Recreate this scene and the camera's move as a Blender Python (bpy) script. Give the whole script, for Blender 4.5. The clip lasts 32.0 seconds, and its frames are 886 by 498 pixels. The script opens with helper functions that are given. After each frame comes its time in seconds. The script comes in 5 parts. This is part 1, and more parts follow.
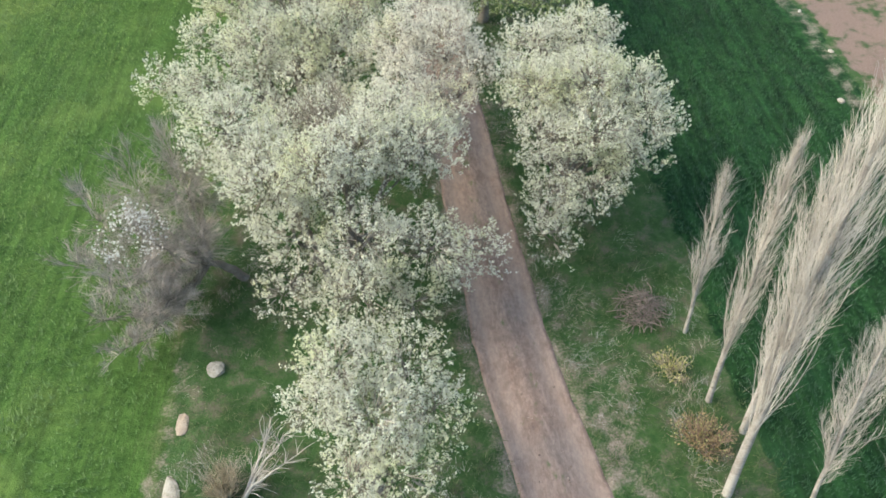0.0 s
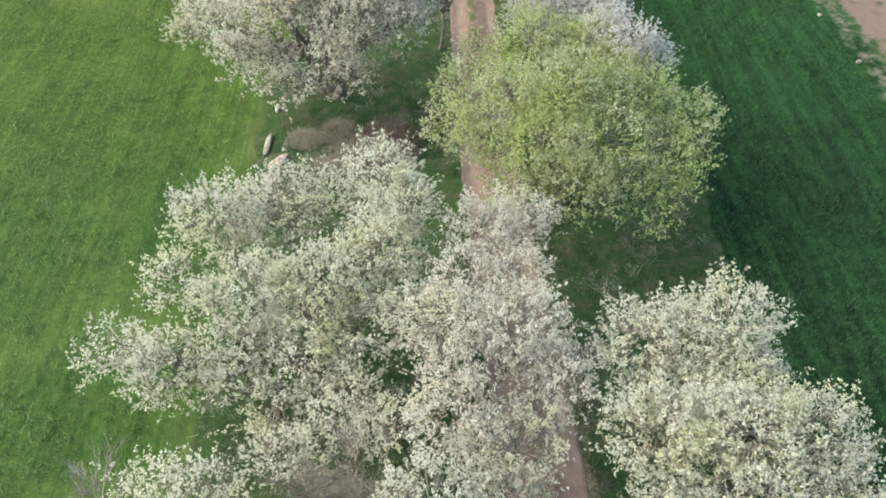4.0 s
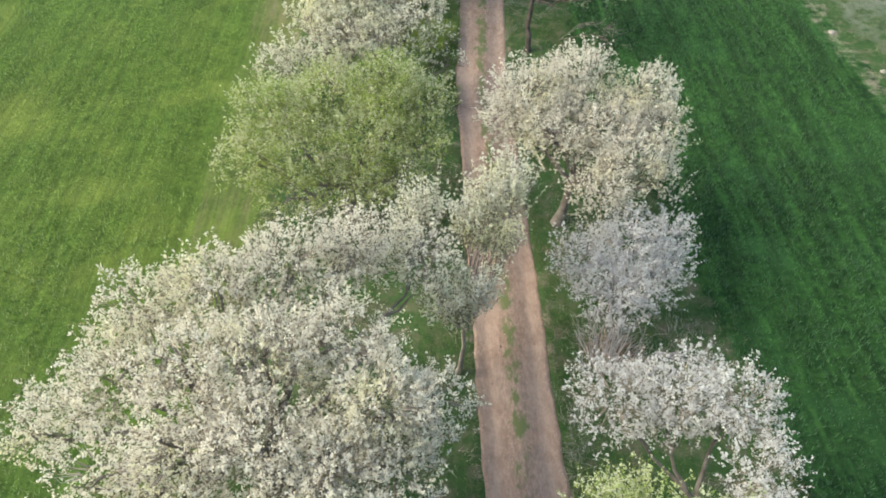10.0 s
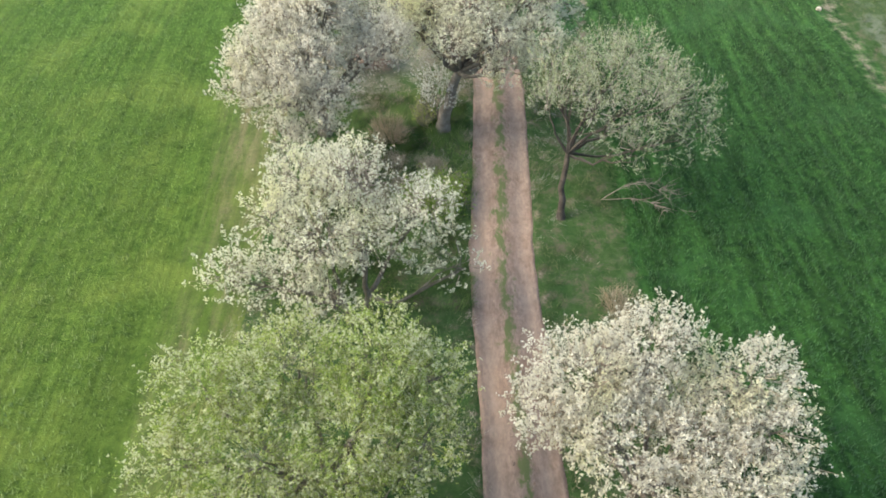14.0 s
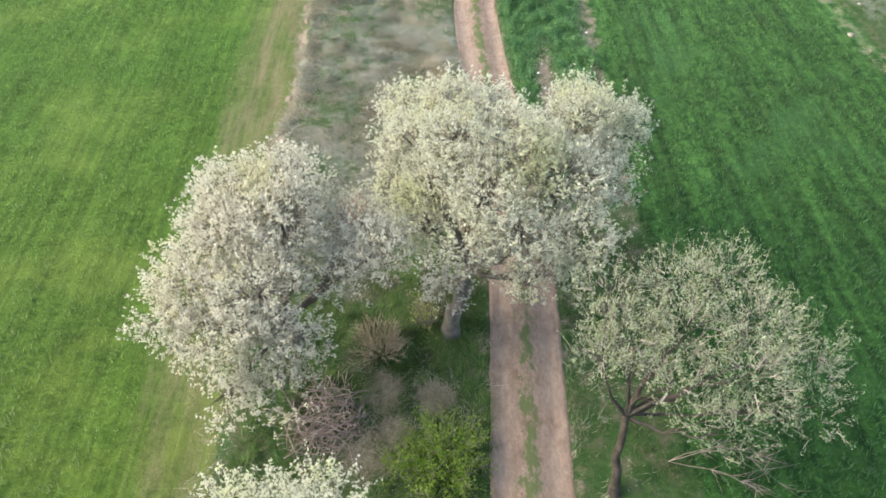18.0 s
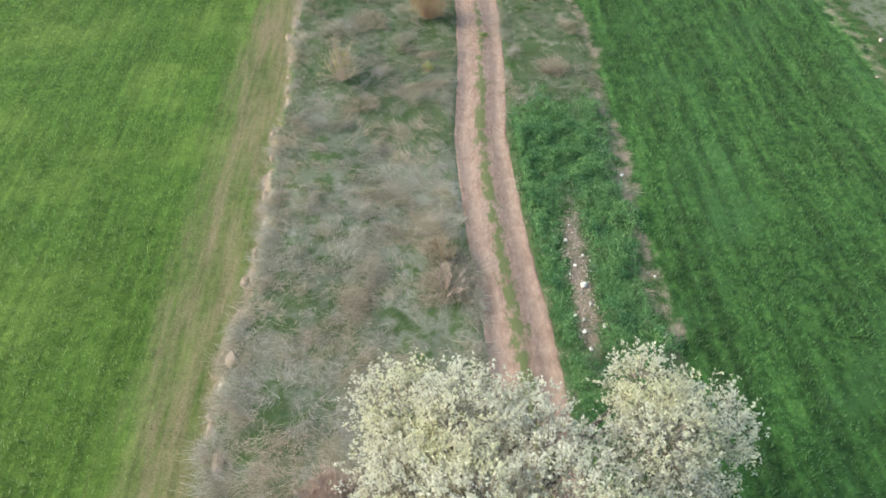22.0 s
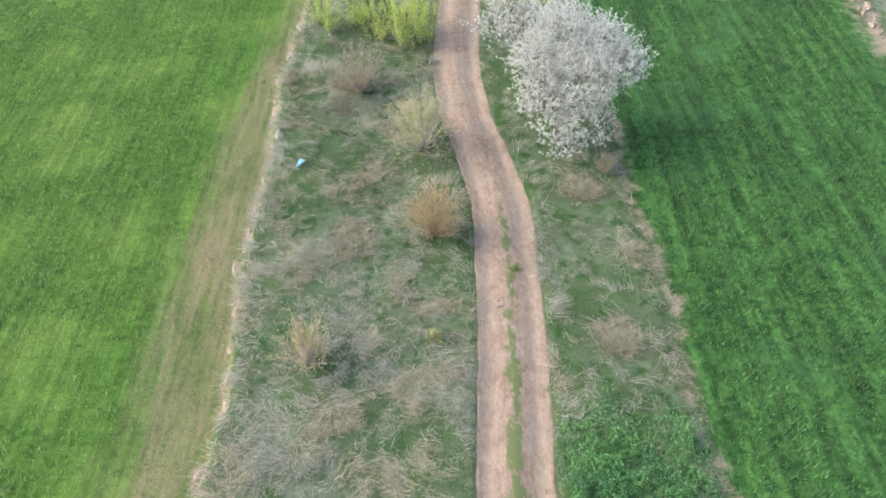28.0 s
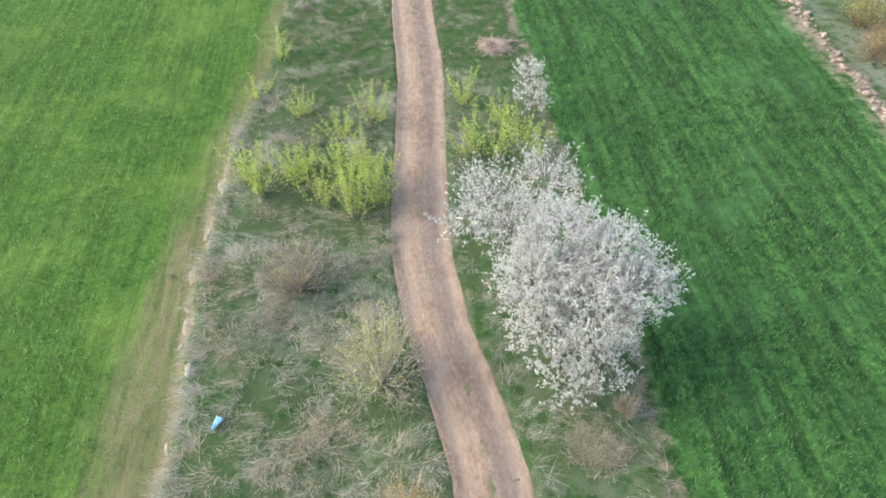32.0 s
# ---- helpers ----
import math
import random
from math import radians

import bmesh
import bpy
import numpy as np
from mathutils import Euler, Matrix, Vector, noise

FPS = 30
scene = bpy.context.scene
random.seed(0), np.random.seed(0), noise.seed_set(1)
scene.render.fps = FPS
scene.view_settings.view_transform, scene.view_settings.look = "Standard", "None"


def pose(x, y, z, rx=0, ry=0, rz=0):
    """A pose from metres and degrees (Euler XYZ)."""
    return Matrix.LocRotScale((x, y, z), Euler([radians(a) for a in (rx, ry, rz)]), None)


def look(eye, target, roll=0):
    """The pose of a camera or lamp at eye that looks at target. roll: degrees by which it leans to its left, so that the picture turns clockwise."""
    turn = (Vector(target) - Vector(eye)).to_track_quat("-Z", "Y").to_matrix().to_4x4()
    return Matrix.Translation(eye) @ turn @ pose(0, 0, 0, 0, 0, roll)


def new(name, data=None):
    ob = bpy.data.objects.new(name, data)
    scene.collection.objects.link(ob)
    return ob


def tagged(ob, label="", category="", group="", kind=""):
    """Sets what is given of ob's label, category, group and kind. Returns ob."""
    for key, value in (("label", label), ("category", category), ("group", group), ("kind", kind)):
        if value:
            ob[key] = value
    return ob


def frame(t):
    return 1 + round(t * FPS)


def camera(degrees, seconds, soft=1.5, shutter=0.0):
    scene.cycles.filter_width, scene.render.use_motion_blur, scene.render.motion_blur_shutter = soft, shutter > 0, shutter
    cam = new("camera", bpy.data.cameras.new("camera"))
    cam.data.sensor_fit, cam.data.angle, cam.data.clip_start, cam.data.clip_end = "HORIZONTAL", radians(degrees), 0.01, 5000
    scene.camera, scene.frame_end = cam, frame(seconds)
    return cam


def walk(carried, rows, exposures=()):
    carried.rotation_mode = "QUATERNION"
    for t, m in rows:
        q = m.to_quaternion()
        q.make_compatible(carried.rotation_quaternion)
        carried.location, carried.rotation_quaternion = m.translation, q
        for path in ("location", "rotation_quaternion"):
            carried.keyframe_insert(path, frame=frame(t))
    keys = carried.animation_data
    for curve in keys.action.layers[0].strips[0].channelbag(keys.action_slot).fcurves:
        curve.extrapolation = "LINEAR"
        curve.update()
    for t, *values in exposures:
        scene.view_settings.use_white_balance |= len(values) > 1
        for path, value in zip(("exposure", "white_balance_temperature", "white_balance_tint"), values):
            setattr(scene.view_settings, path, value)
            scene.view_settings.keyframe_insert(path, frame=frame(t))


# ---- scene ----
cam = camera(61.6, 32.0, soft=1.7)
PATH = [
    (0.0, (0.058, -20.501, 20.270), (1.291, -3.856, 1.657), 0.573),
    (0.5, (0.105, -19.106, 20.239), (1.336, -2.418, 1.666), 0.295),
    (1.0, (0.106, -17.556, 20.170), (0.985, -0.798, 1.639), 0.031),
    (1.5, (0.134, -15.823, 20.091), (1.011, 0.979, 1.600), -0.246),
    (2.0, (0.127, -14.192, 19.977), (1.000, 2.654, 1.526), -0.422),
    (2.5, (0.106, -12.537, 19.923), (0.624, 4.343, 1.489), -0.684),
    (3.0, (0.077, -10.995, 19.844), (0.371, 5.941, 1.457), -0.912),
    (3.5, (0.040, -9.358, 19.811), (0.198, 7.596, 1.439), -1.120),
    (4.0, (0.018, -7.732, 19.790), (0.083, 9.270, 1.461), -1.414),
    (4.5, (-0.027, -6.022, 19.764), (-0.011, 10.994, 1.448), -1.600),
    (6.5, (0.000, 0.000, 20.000), (0.007, 17.118, 1.780), -1.753),
    (7.0, (0.000, 1.495, 20.000), (0.011, 18.676, 1.839), -1.601),
    (8.0, (-0.071, 4.557, 20.000), (-0.059, 21.769, 1.869), -1.598),
    (9.0, (-0.071, 7.405, 19.929), (-0.059, 24.617, 1.798), -1.598),
    (10.0, (-0.071, 10.324, 19.858), (-0.121, 27.569, 1.758), -1.885),
    (11.0, (-0.071, 13.243, 19.858), (-0.089, 30.488, 1.757), -1.740),
    (12.0, (-0.071, 16.162, 19.858), (-0.088, 33.439, 1.787), -1.737),
    (13.0, (-0.142, 19.082, 19.858), (-0.191, 36.358, 1.788), -1.881),
    (14.0, (-0.142, 21.930, 19.858), (-0.220, 39.238, 1.818), -1.878),
    (14.5, (-0.142, 23.425, 19.786), (-0.188, 40.732, 1.746), -1.733),
    (16.5, (-0.214, 28.907, 19.715), (-0.259, 46.215, 1.675), -1.733),
    (17.0, (-0.214, 30.260, 19.715), (-0.258, 47.599, 1.705), -1.730),
    (18.0, (-0.214, 33.037, 19.715), (-0.257, 50.407, 1.736), -1.727),
    (18.5, (-0.285, 34.390, 19.715), (-0.145, 51.759, 1.735), -1.583),
    (19.0, (-0.285, 35.814, 19.715), (-0.114, 53.215, 1.766), -1.724),
    (20.0, (-0.285, 38.590, 19.786), (-0.114, 55.991, 1.837), -1.724),
    (21.0, (-0.285, 41.367, 19.786), (-0.083, 58.767, 1.837), -1.580),
    (22.0, (-0.285, 44.073, 19.715), (-0.081, 61.504, 1.796), -1.578),
    (23.0, (-0.285, 46.850, 19.644), (-0.080, 64.312, 1.755), -1.575),
    (24.0, (-0.214, 49.484, 19.644), (-0.008, 66.947, 1.755), -1.575),
    (25.0, (-0.214, 52.261, 19.573), (-0.036, 69.786, 1.745), -1.569),
    (25.5, (-0.214, 53.614, 19.644), (-0.037, 71.108, 1.785), -1.572),
    (27.5, (-0.214, 58.811, 19.573), (-0.035, 76.336, 1.744), -1.427),
    (28.0, (-0.214, 60.164, 19.573), (-0.034, 77.720, 1.775), -1.424),
    (29.0, (-0.214, 62.870, 19.644), (-0.034, 80.425, 1.846), -1.424),
    (29.5, (-0.214, 64.222, 19.715), (-0.033, 81.809, 1.948), -1.422),
    (30.0, (-0.142, 65.504, 19.715), (0.288, 83.148, 2.009), -1.417),
    (30.5, (-0.071, 66.857, 19.715), (0.857, 84.543, 2.071), -1.270),
    (31.0, (0.000, 68.352, 19.786), (1.184, 86.115, 2.235), -1.264),
    (31.5, (0.071, 69.776, 19.786), (1.261, 87.600, 2.297), -1.260),
    (32.0, (0.214, 71.200, 19.786), (1.596, 89.071, 2.359), -1.116),
]
walk(cam, [(t, look(eye, target, roll)) for t, eye, target, roll in PATH], exposures=[(0, 1.19, 6200, 2), (4, 1.12, 6250, 2), (9, 1.17, 6550, 3), (14, 1.24, 6600, 3), (17.5, 1.25, 6550, 3), (20, 1.15, 6450, 3), (22, 1.04, 6400, 3), (23.5, 1.13, 6350, 3), (25.5, 1.27, 6250, 3), (32, 1.22, 6200, 1)])

# ---- light: hazy low sun from the left ----
SUN_EL, SUN_AZ = radians(38), radians(274)
world = bpy.data.worlds.new("sky")
world.use_nodes = True
scene.world = world
wn = world.node_tree
sky = wn.nodes.new("ShaderNodeTexSky")
sky.sky_type, sky.sun_disc = "NISHITA", False
sky.sun_elevation, sky.sun_rotation = SUN_EL, SUN_AZ
sky.air_density, sky.dust_density = 1.2, 3.0
wn.links.new(sky.outputs[0], wn.nodes["Background"].inputs["Color"])
wn.nodes["Background"].inputs["Strength"].default_value = 0.15
lamp = bpy.data.lights.new("sun", "SUN")
lamp.energy, lamp.angle, lamp.color = 1.5, radians(50), (1.0, 0.90, 0.72)
sun = new("sun", lamp)
sdir = Vector((math.sin(SUN_AZ) * math.cos(SUN_EL), math.cos(SUN_AZ) * math.cos(SUN_EL), math.sin(SUN_EL)))
sun.matrix_world = look(sdir * 100, (0, 0, 0))


# ---- node helpers ----
def node(nt, kind, props=None, **sockets):
    """One shader node; a socket that is itself an output is linked. Names: in_0, in_1 ... by index, or the socket's name with _ for a blank."""
    nd = nt.nodes.new(kind)
    for k, v in (props or {}).items():
        if k == "operation":
            nd.operation = v
        elif k == "use_clamp":
            nd.use_clamp = v
        elif k == "data_type":
            nd.data_type = v
        elif k == "blend_type":
            nd.blend_type = v
        elif k == "interpolation_type":
            nd.interpolation_type = v
        elif k == "attribute_name":
            nd.attribute_name = v
        elif k == "wave_type":
            nd.wave_type = v
        elif k == "bands_direction":
            nd.bands_direction = v
    for k, v in sockets.items():
        s = nd.inputs[int(k[3:])] if k.startswith("in_") else nd.inputs[k.replace("_", " ")]
        if isinstance(v, bpy.types.NodeSocket):
            nt.links.new(v, s)
        else:
            s.default_value = v
    return nd


def rgba(c):
    return (*c, 1.0)


def ramp(nt, fac, stops):
    nd = nt.nodes.new("ShaderNodeValToRGB")
    nt.links.new(fac, nd.inputs[0])
    el = nd.color_ramp.elements
    while len(el) < len(stops):
        el.new(0.5)
    for e, (p, c) in zip(el, stops):
        e.position, e.color = p, rgba(c)
    return nd.outputs[0]


def mix(nt, fac, a, b, blend="MIX"):
    nd = node(nt, "ShaderNodeMix", {"data_type": "RGBA", "blend_type": blend})
    for i, v in ((0, fac), (6, a), (7, b)):
        if isinstance(v, bpy.types.NodeSocket):
            nt.links.new(v, nd.inputs[i])
        else:
            nd.inputs[i].default_value = v if i == 0 else rgba(v)
    return nd.outputs[2]


def maths(nt, op, a, b=0.0, clamp=False):
    return node(nt, "ShaderNodeMath", {"operation": op, "use_clamp": clamp}, in_0=a, in_1=b).outputs[0]


def noise_tex(nt, scale, detail=4.0, rough=0.55, stretch=(1, 1, 1), turn=0.0):
    pos = node(nt, "ShaderNodeNewGeometry").outputs["Position"]
    mp = node(nt, "ShaderNodeMapping", None, Vector=pos, Scale=stretch, Rotation=(0, 0, turn)).outputs[0]
    return node(nt, "ShaderNodeTexNoise", None, Vector=mp, Scale=scale, Detail=detail, Roughness=rough).outputs[0]


def smooth(nt, v, lo, hi):
    return node(nt, "ShaderNodeMapRange", {"interpolation_type": "SMOOTHSTEP"}, in_0=v, in_1=lo, in_2=hi).outputs[0]


def material(name):
    m = bpy.data.materials.new(name)
    m.use_nodes = True
    nt = m.node_tree
    return m, nt, nt.nodes["Principled BSDF"]


def bumped(nt, bsdf, height, strength, dist):
    nt.links.new(node(nt, "ShaderNodeBump", None, Height=height, Strength=strength, Distance=dist).outputs[0], bsdf.inputs["Normal"])


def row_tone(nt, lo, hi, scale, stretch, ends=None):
    """Thin and thick places of a crop, drawn out along its rows, as a factor on its colour; ends: three colour factors
    blended in turn along y.
    """
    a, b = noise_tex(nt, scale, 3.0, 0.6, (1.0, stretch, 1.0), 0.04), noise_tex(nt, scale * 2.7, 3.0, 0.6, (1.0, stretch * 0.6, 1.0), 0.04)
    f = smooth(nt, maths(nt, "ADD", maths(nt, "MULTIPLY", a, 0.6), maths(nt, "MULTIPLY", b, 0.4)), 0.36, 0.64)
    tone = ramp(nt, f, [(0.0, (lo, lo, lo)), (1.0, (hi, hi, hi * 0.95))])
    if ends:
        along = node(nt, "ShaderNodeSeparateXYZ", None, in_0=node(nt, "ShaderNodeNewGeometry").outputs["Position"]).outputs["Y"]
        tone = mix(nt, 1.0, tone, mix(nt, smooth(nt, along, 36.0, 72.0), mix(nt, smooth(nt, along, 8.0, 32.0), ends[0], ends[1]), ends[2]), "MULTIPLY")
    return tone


def foliage(name, stops, through_light=0.35, rough=0.7, patch=None, streak=None, sward=0.0, gloss=0.25):
    """Leaves, petals and blades: each island takes its own tone from the ramp; a coarse noise shifts whole clumps; light passes through."""
    m, nt, bsdf = material(name)
    isl = node(nt, "ShaderNodeNewGeometry").outputs["Random Per Island"]
    col = ramp(nt, isl, stops)
    if patch:
        col = mix(nt, smooth(nt, noise_tex(nt, patch[0], 3.0), patch[1], patch[2]), col, mix(nt, 1.0, col, patch[3], "MULTIPLY"))
    if streak:
        col = mix(nt, 1.0, col, row_tone(nt, *streak), "MULTIPLY")
    nt.links.new(col, bsdf.inputs["Base Color"])
    bsdf.inputs["Roughness"].default_value = rough
    bsdf.inputs["Specular IOR Level"].default_value = gloss
    if sward:
        lean = node(nt, "ShaderNodeVectorMath", {"operation": "SCALE"})
        nt.links.new(node(nt, "ShaderNodeNewGeometry").outputs["Normal"], lean.inputs[0])
        lean.inputs["Scale"].default_value = 1.0 - sward
        up = node(nt, "ShaderNodeVectorMath", {"operation": "ADD"})
        nt.links.new(lean.outputs[0], up.inputs[0])
        up.inputs[1].default_value = (0, 0, sward)
        nt.links.new(up.outputs[0], bsdf.inputs["Normal"])
    tl = node(nt, "ShaderNodeBsdfTranslucent", None, Color=col)
    ms = node(nt, "ShaderNodeMixShader", None, in_0=through_light, in_1=bsdf.outputs[0], in_2=tl.outputs[0])
    nt.links.new(ms.outputs[0], nt.nodes["Material Output"].inputs["Surface"])
    return m


def rough_mat(name, dark, light, scale, bump=0.3, dist=0.02, rough=0.9, spot=None, per=0.0):
    """Stone, bark, soil: two scales of noise between two tones, optional specks, fine relief; per shifts each object's tone."""
    m, nt, bsdf = material(name)
    big, fine = noise_tex(nt, scale, 4.0), noise_tex(nt, scale * 7, 6.0, 0.7)
    f = maths(nt, "ADD", maths(nt, "MULTIPLY", big, 0.6), maths(nt, "MULTIPLY", fine, 0.4))
    col = mix(nt, smooth(nt, f, 0.36, 0.64), dark, light)
    if spot:
        col = mix(nt, smooth(nt, noise_tex(nt, scale * 3, 2.0), 0.60, 0.68), col, spot)
    if per:
        rnd = node(nt, "ShaderNodeObjectInfo").outputs["Random"]
        col = mix(nt, maths(nt, "MULTIPLY", rnd, per), col, tuple(0.45 * c for c in dark))
    nt.links.new(col, bsdf.inputs["Base Color"])
    bsdf.inputs["Roughness"].default_value = rough
    bsdf.inputs["Specular IOR Level"].default_value = 0.2
    bumped(nt, bsdf, fine, bump, dist)
    return m


# ---- the plan: lines along the flight, as x over y ----
def line_of(*pairs):
    ys, xs = [p[0] for p in pairs], [p[1] for p in pairs]
    return lambda y: np.interp(y, ys, xs)


track_x = line_of((-60, 12), (-25, 6.2), (-11.6, 4.2), (-6.4, 3.35), (2, 2.7), (10, 2.25), (20, 2.02), (30, 1.95), (41, 1.92), (47, 2.35), (52, 2.55), (57, 2.42),
                  (60, 2.28), (65, 1.92), (70, 1.78), (73, 2.0), (76, 2.2), (80, 2.33), (82, 2.3), (85, 1.85), (88, 1.22), (91.4, 0.95), (96.6, 1.25),
                  (103.4, 1.8), (112, 1.85), (140, 2.5), (200, 6))
track_w = line_of((-20, 1.35), (-8, 1.28), (5, 1.2), (80, 1.18), (110, 1.2))
left_x = line_of((-40, -7.4), (-10, -7.7), (10, -7.8), (20, -8.4), (34, -9.9), (47, -9.6), (72, -9.7), (85, -9.3), (92, -8.6), (102, -7.1), (110, -6.0), (150, -4))
bank_x = line_of((-40, -6.8), (20, -7.0), (57, -7.15), (65, -6.85), (76, -7.1), (95, -7.25), (98, -6.9), (107, -5.8), (115, -5.2), (150, -3.6))
right_x = line_of((-40, 10.5), (-1, 10.2), (15, 10.2), (30, 8.6), (40, 6.4), (50, 7.4), (68, 7.95), (76, 8.1), (90, 8.0), (108, 7.8), (150, 9))
far_x = line_of((-40, 20.5), (5, 19.7), (30, 18.8), (45, 18.6), (62, 19.6), (76, 19.8), (95, 21.0), (110, 21.6), (160, 24))


def wob(y, k, amp, seed):
    """A slow, fixed waver along a line."""
    y = np.asarray(y, float)
    return amp * (0.6 * np.sin(y * k + seed) + 0.3 * np.sin(y * k * 2.7 + seed * 2.1) + 0.25 * np.sin(y * k * 6.1 + seed * 3.3))


def step(v, lo, hi):
    t = np.clip((v - lo) / (hi - lo), 0, 1)
    return t * t * (3 - 2 * t)


GRID = np.random.default_rng(11).random((256, 256))


def field_noise(x, y, scale, octaves=3):
    """Value noise on a fixed lattice, for whole arrays."""
    x, y = np.broadcast_arrays(np.asarray(x, float), np.asarray(y, float))
    total, amp, norm = np.zeros(x.shape), 1.0, 0.0
    for o in range(octaves):
        u, v = x / scale + 37.1 * o, y / scale + 11.7 * o
        i, j = np.floor(u).astype(int), np.floor(v).astype(int)
        fu, fv = u - i, v - j
        fu, fv = fu * fu * (3 - 2 * fu), fv * fv * (3 - 2 * fv)
        g = lambda a, b: GRID[a % 256, b % 256]
        total += amp * ((g(i, j) * (1 - fu) + g(i + 1, j) * fu) * (1 - fv) + (g(i, j + 1) * (1 - fu) + g(i + 1, j + 1) * fu) * fv)
        norm, amp, scale = norm + amp, amp * 0.5, scale * 0.5
    return total / norm


def bank_line(y):
    return bank_x(y) + wob(y, 0.6, 0.16, 1.3) + 0.32 * (field_noise(y, 0 * np.asarray(y, float) + 3.0, 0.8) - 0.5)


def ground_z(x, y):
    """The height of the ground sheet: low swells, the raised strip with its bank, the sunk track, the right field's edge furrow."""
    x, y = np.asarray(x, float), np.asarray(y, float)
    z = 0.10 * (field_noise(x, y, 9.0) - 0.5) + 0.05 * (field_noise(x, y, 1.3) - 0.5)
    rise = 0.10 + 0.22 * step(y, 48, 56) * (1 - step(y, 97, 104))
    b, r = bank_line(y), right_x(y)
    z = z + rise * (step(x, b - 0.12, b + 0.22) * (1 - step(x, b + 1.2, b + 5.5) * 0.8) * (1 - step(x, r - 0.6, r)))
    z = z - 0.07 * np.exp(-((x - r + 0.5) / 0.35) ** 2) * step(y, 50, 58)
    c, w = track_x(y), track_w(y)
    z = z + 0.16 * (field_noise(x, y, 0.9, 2) - 0.5) * step(y, 50, 55) * step(x, b, b + 0.6) * (1 - step(x, c - w - 0.6, c - w - 0.1))
    z = z - 0.16 * (1 - step(np.abs(x - c), w - 0.25, w + 0.12))
    return z


def mesh_np(name, verts, faces, mat=None, shade=False):
    """A mesh from arrays: faces is an n x 3 or n x 4 array of vertex numbers."""
    me = bpy.data.meshes.new(name)
    verts, faces = np.asarray(verts, np.float32), np.asarray(faces, np.int32)
    k = faces.shape[1]
    me.vertices.add(len(verts))
    me.vertices.foreach_set("co", verts.ravel())
    me.loops.add(faces.size)
    me.loops.foreach_set("vertex_index", faces.ravel())
    me.polygons.add(len(faces))
    me.polygons.foreach_set("loop_start", np.arange(0, faces.size, k, dtype=np.int32))
    me.update(calc_edges=True)
    if mat:
        me.materials.append(mat)
    if shade:
        me.polygons.foreach_set("use_smooth", np.ones(len(faces), bool))
    return me


def grid_faces(nu, nv):
    i, j = np.meshgrid(np.arange(nu - 1), np.arange(nv - 1), indexing="ij")
    a = (i * nv + j).ravel()
    return np.stack([a, a + nv, a + nv + 1, a + 1], 1)


def part(name, mesh, parent, label=""):
    """One mesh as a part under a thing, in the thing's own space."""
    ob = new(name, mesh)
    ob.parent = parent
    return tagged(ob, label)


def thing(name, at, label, category, group="", kind="", mesh=None):
    ob = new(name, mesh)
    ob.location = at
    return tagged(ob, label, category, group, kind)


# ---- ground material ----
# colour factors for the right and left field at low, middle and high y
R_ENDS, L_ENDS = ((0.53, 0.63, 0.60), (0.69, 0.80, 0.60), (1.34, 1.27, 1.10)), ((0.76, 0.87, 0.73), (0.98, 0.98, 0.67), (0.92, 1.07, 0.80))

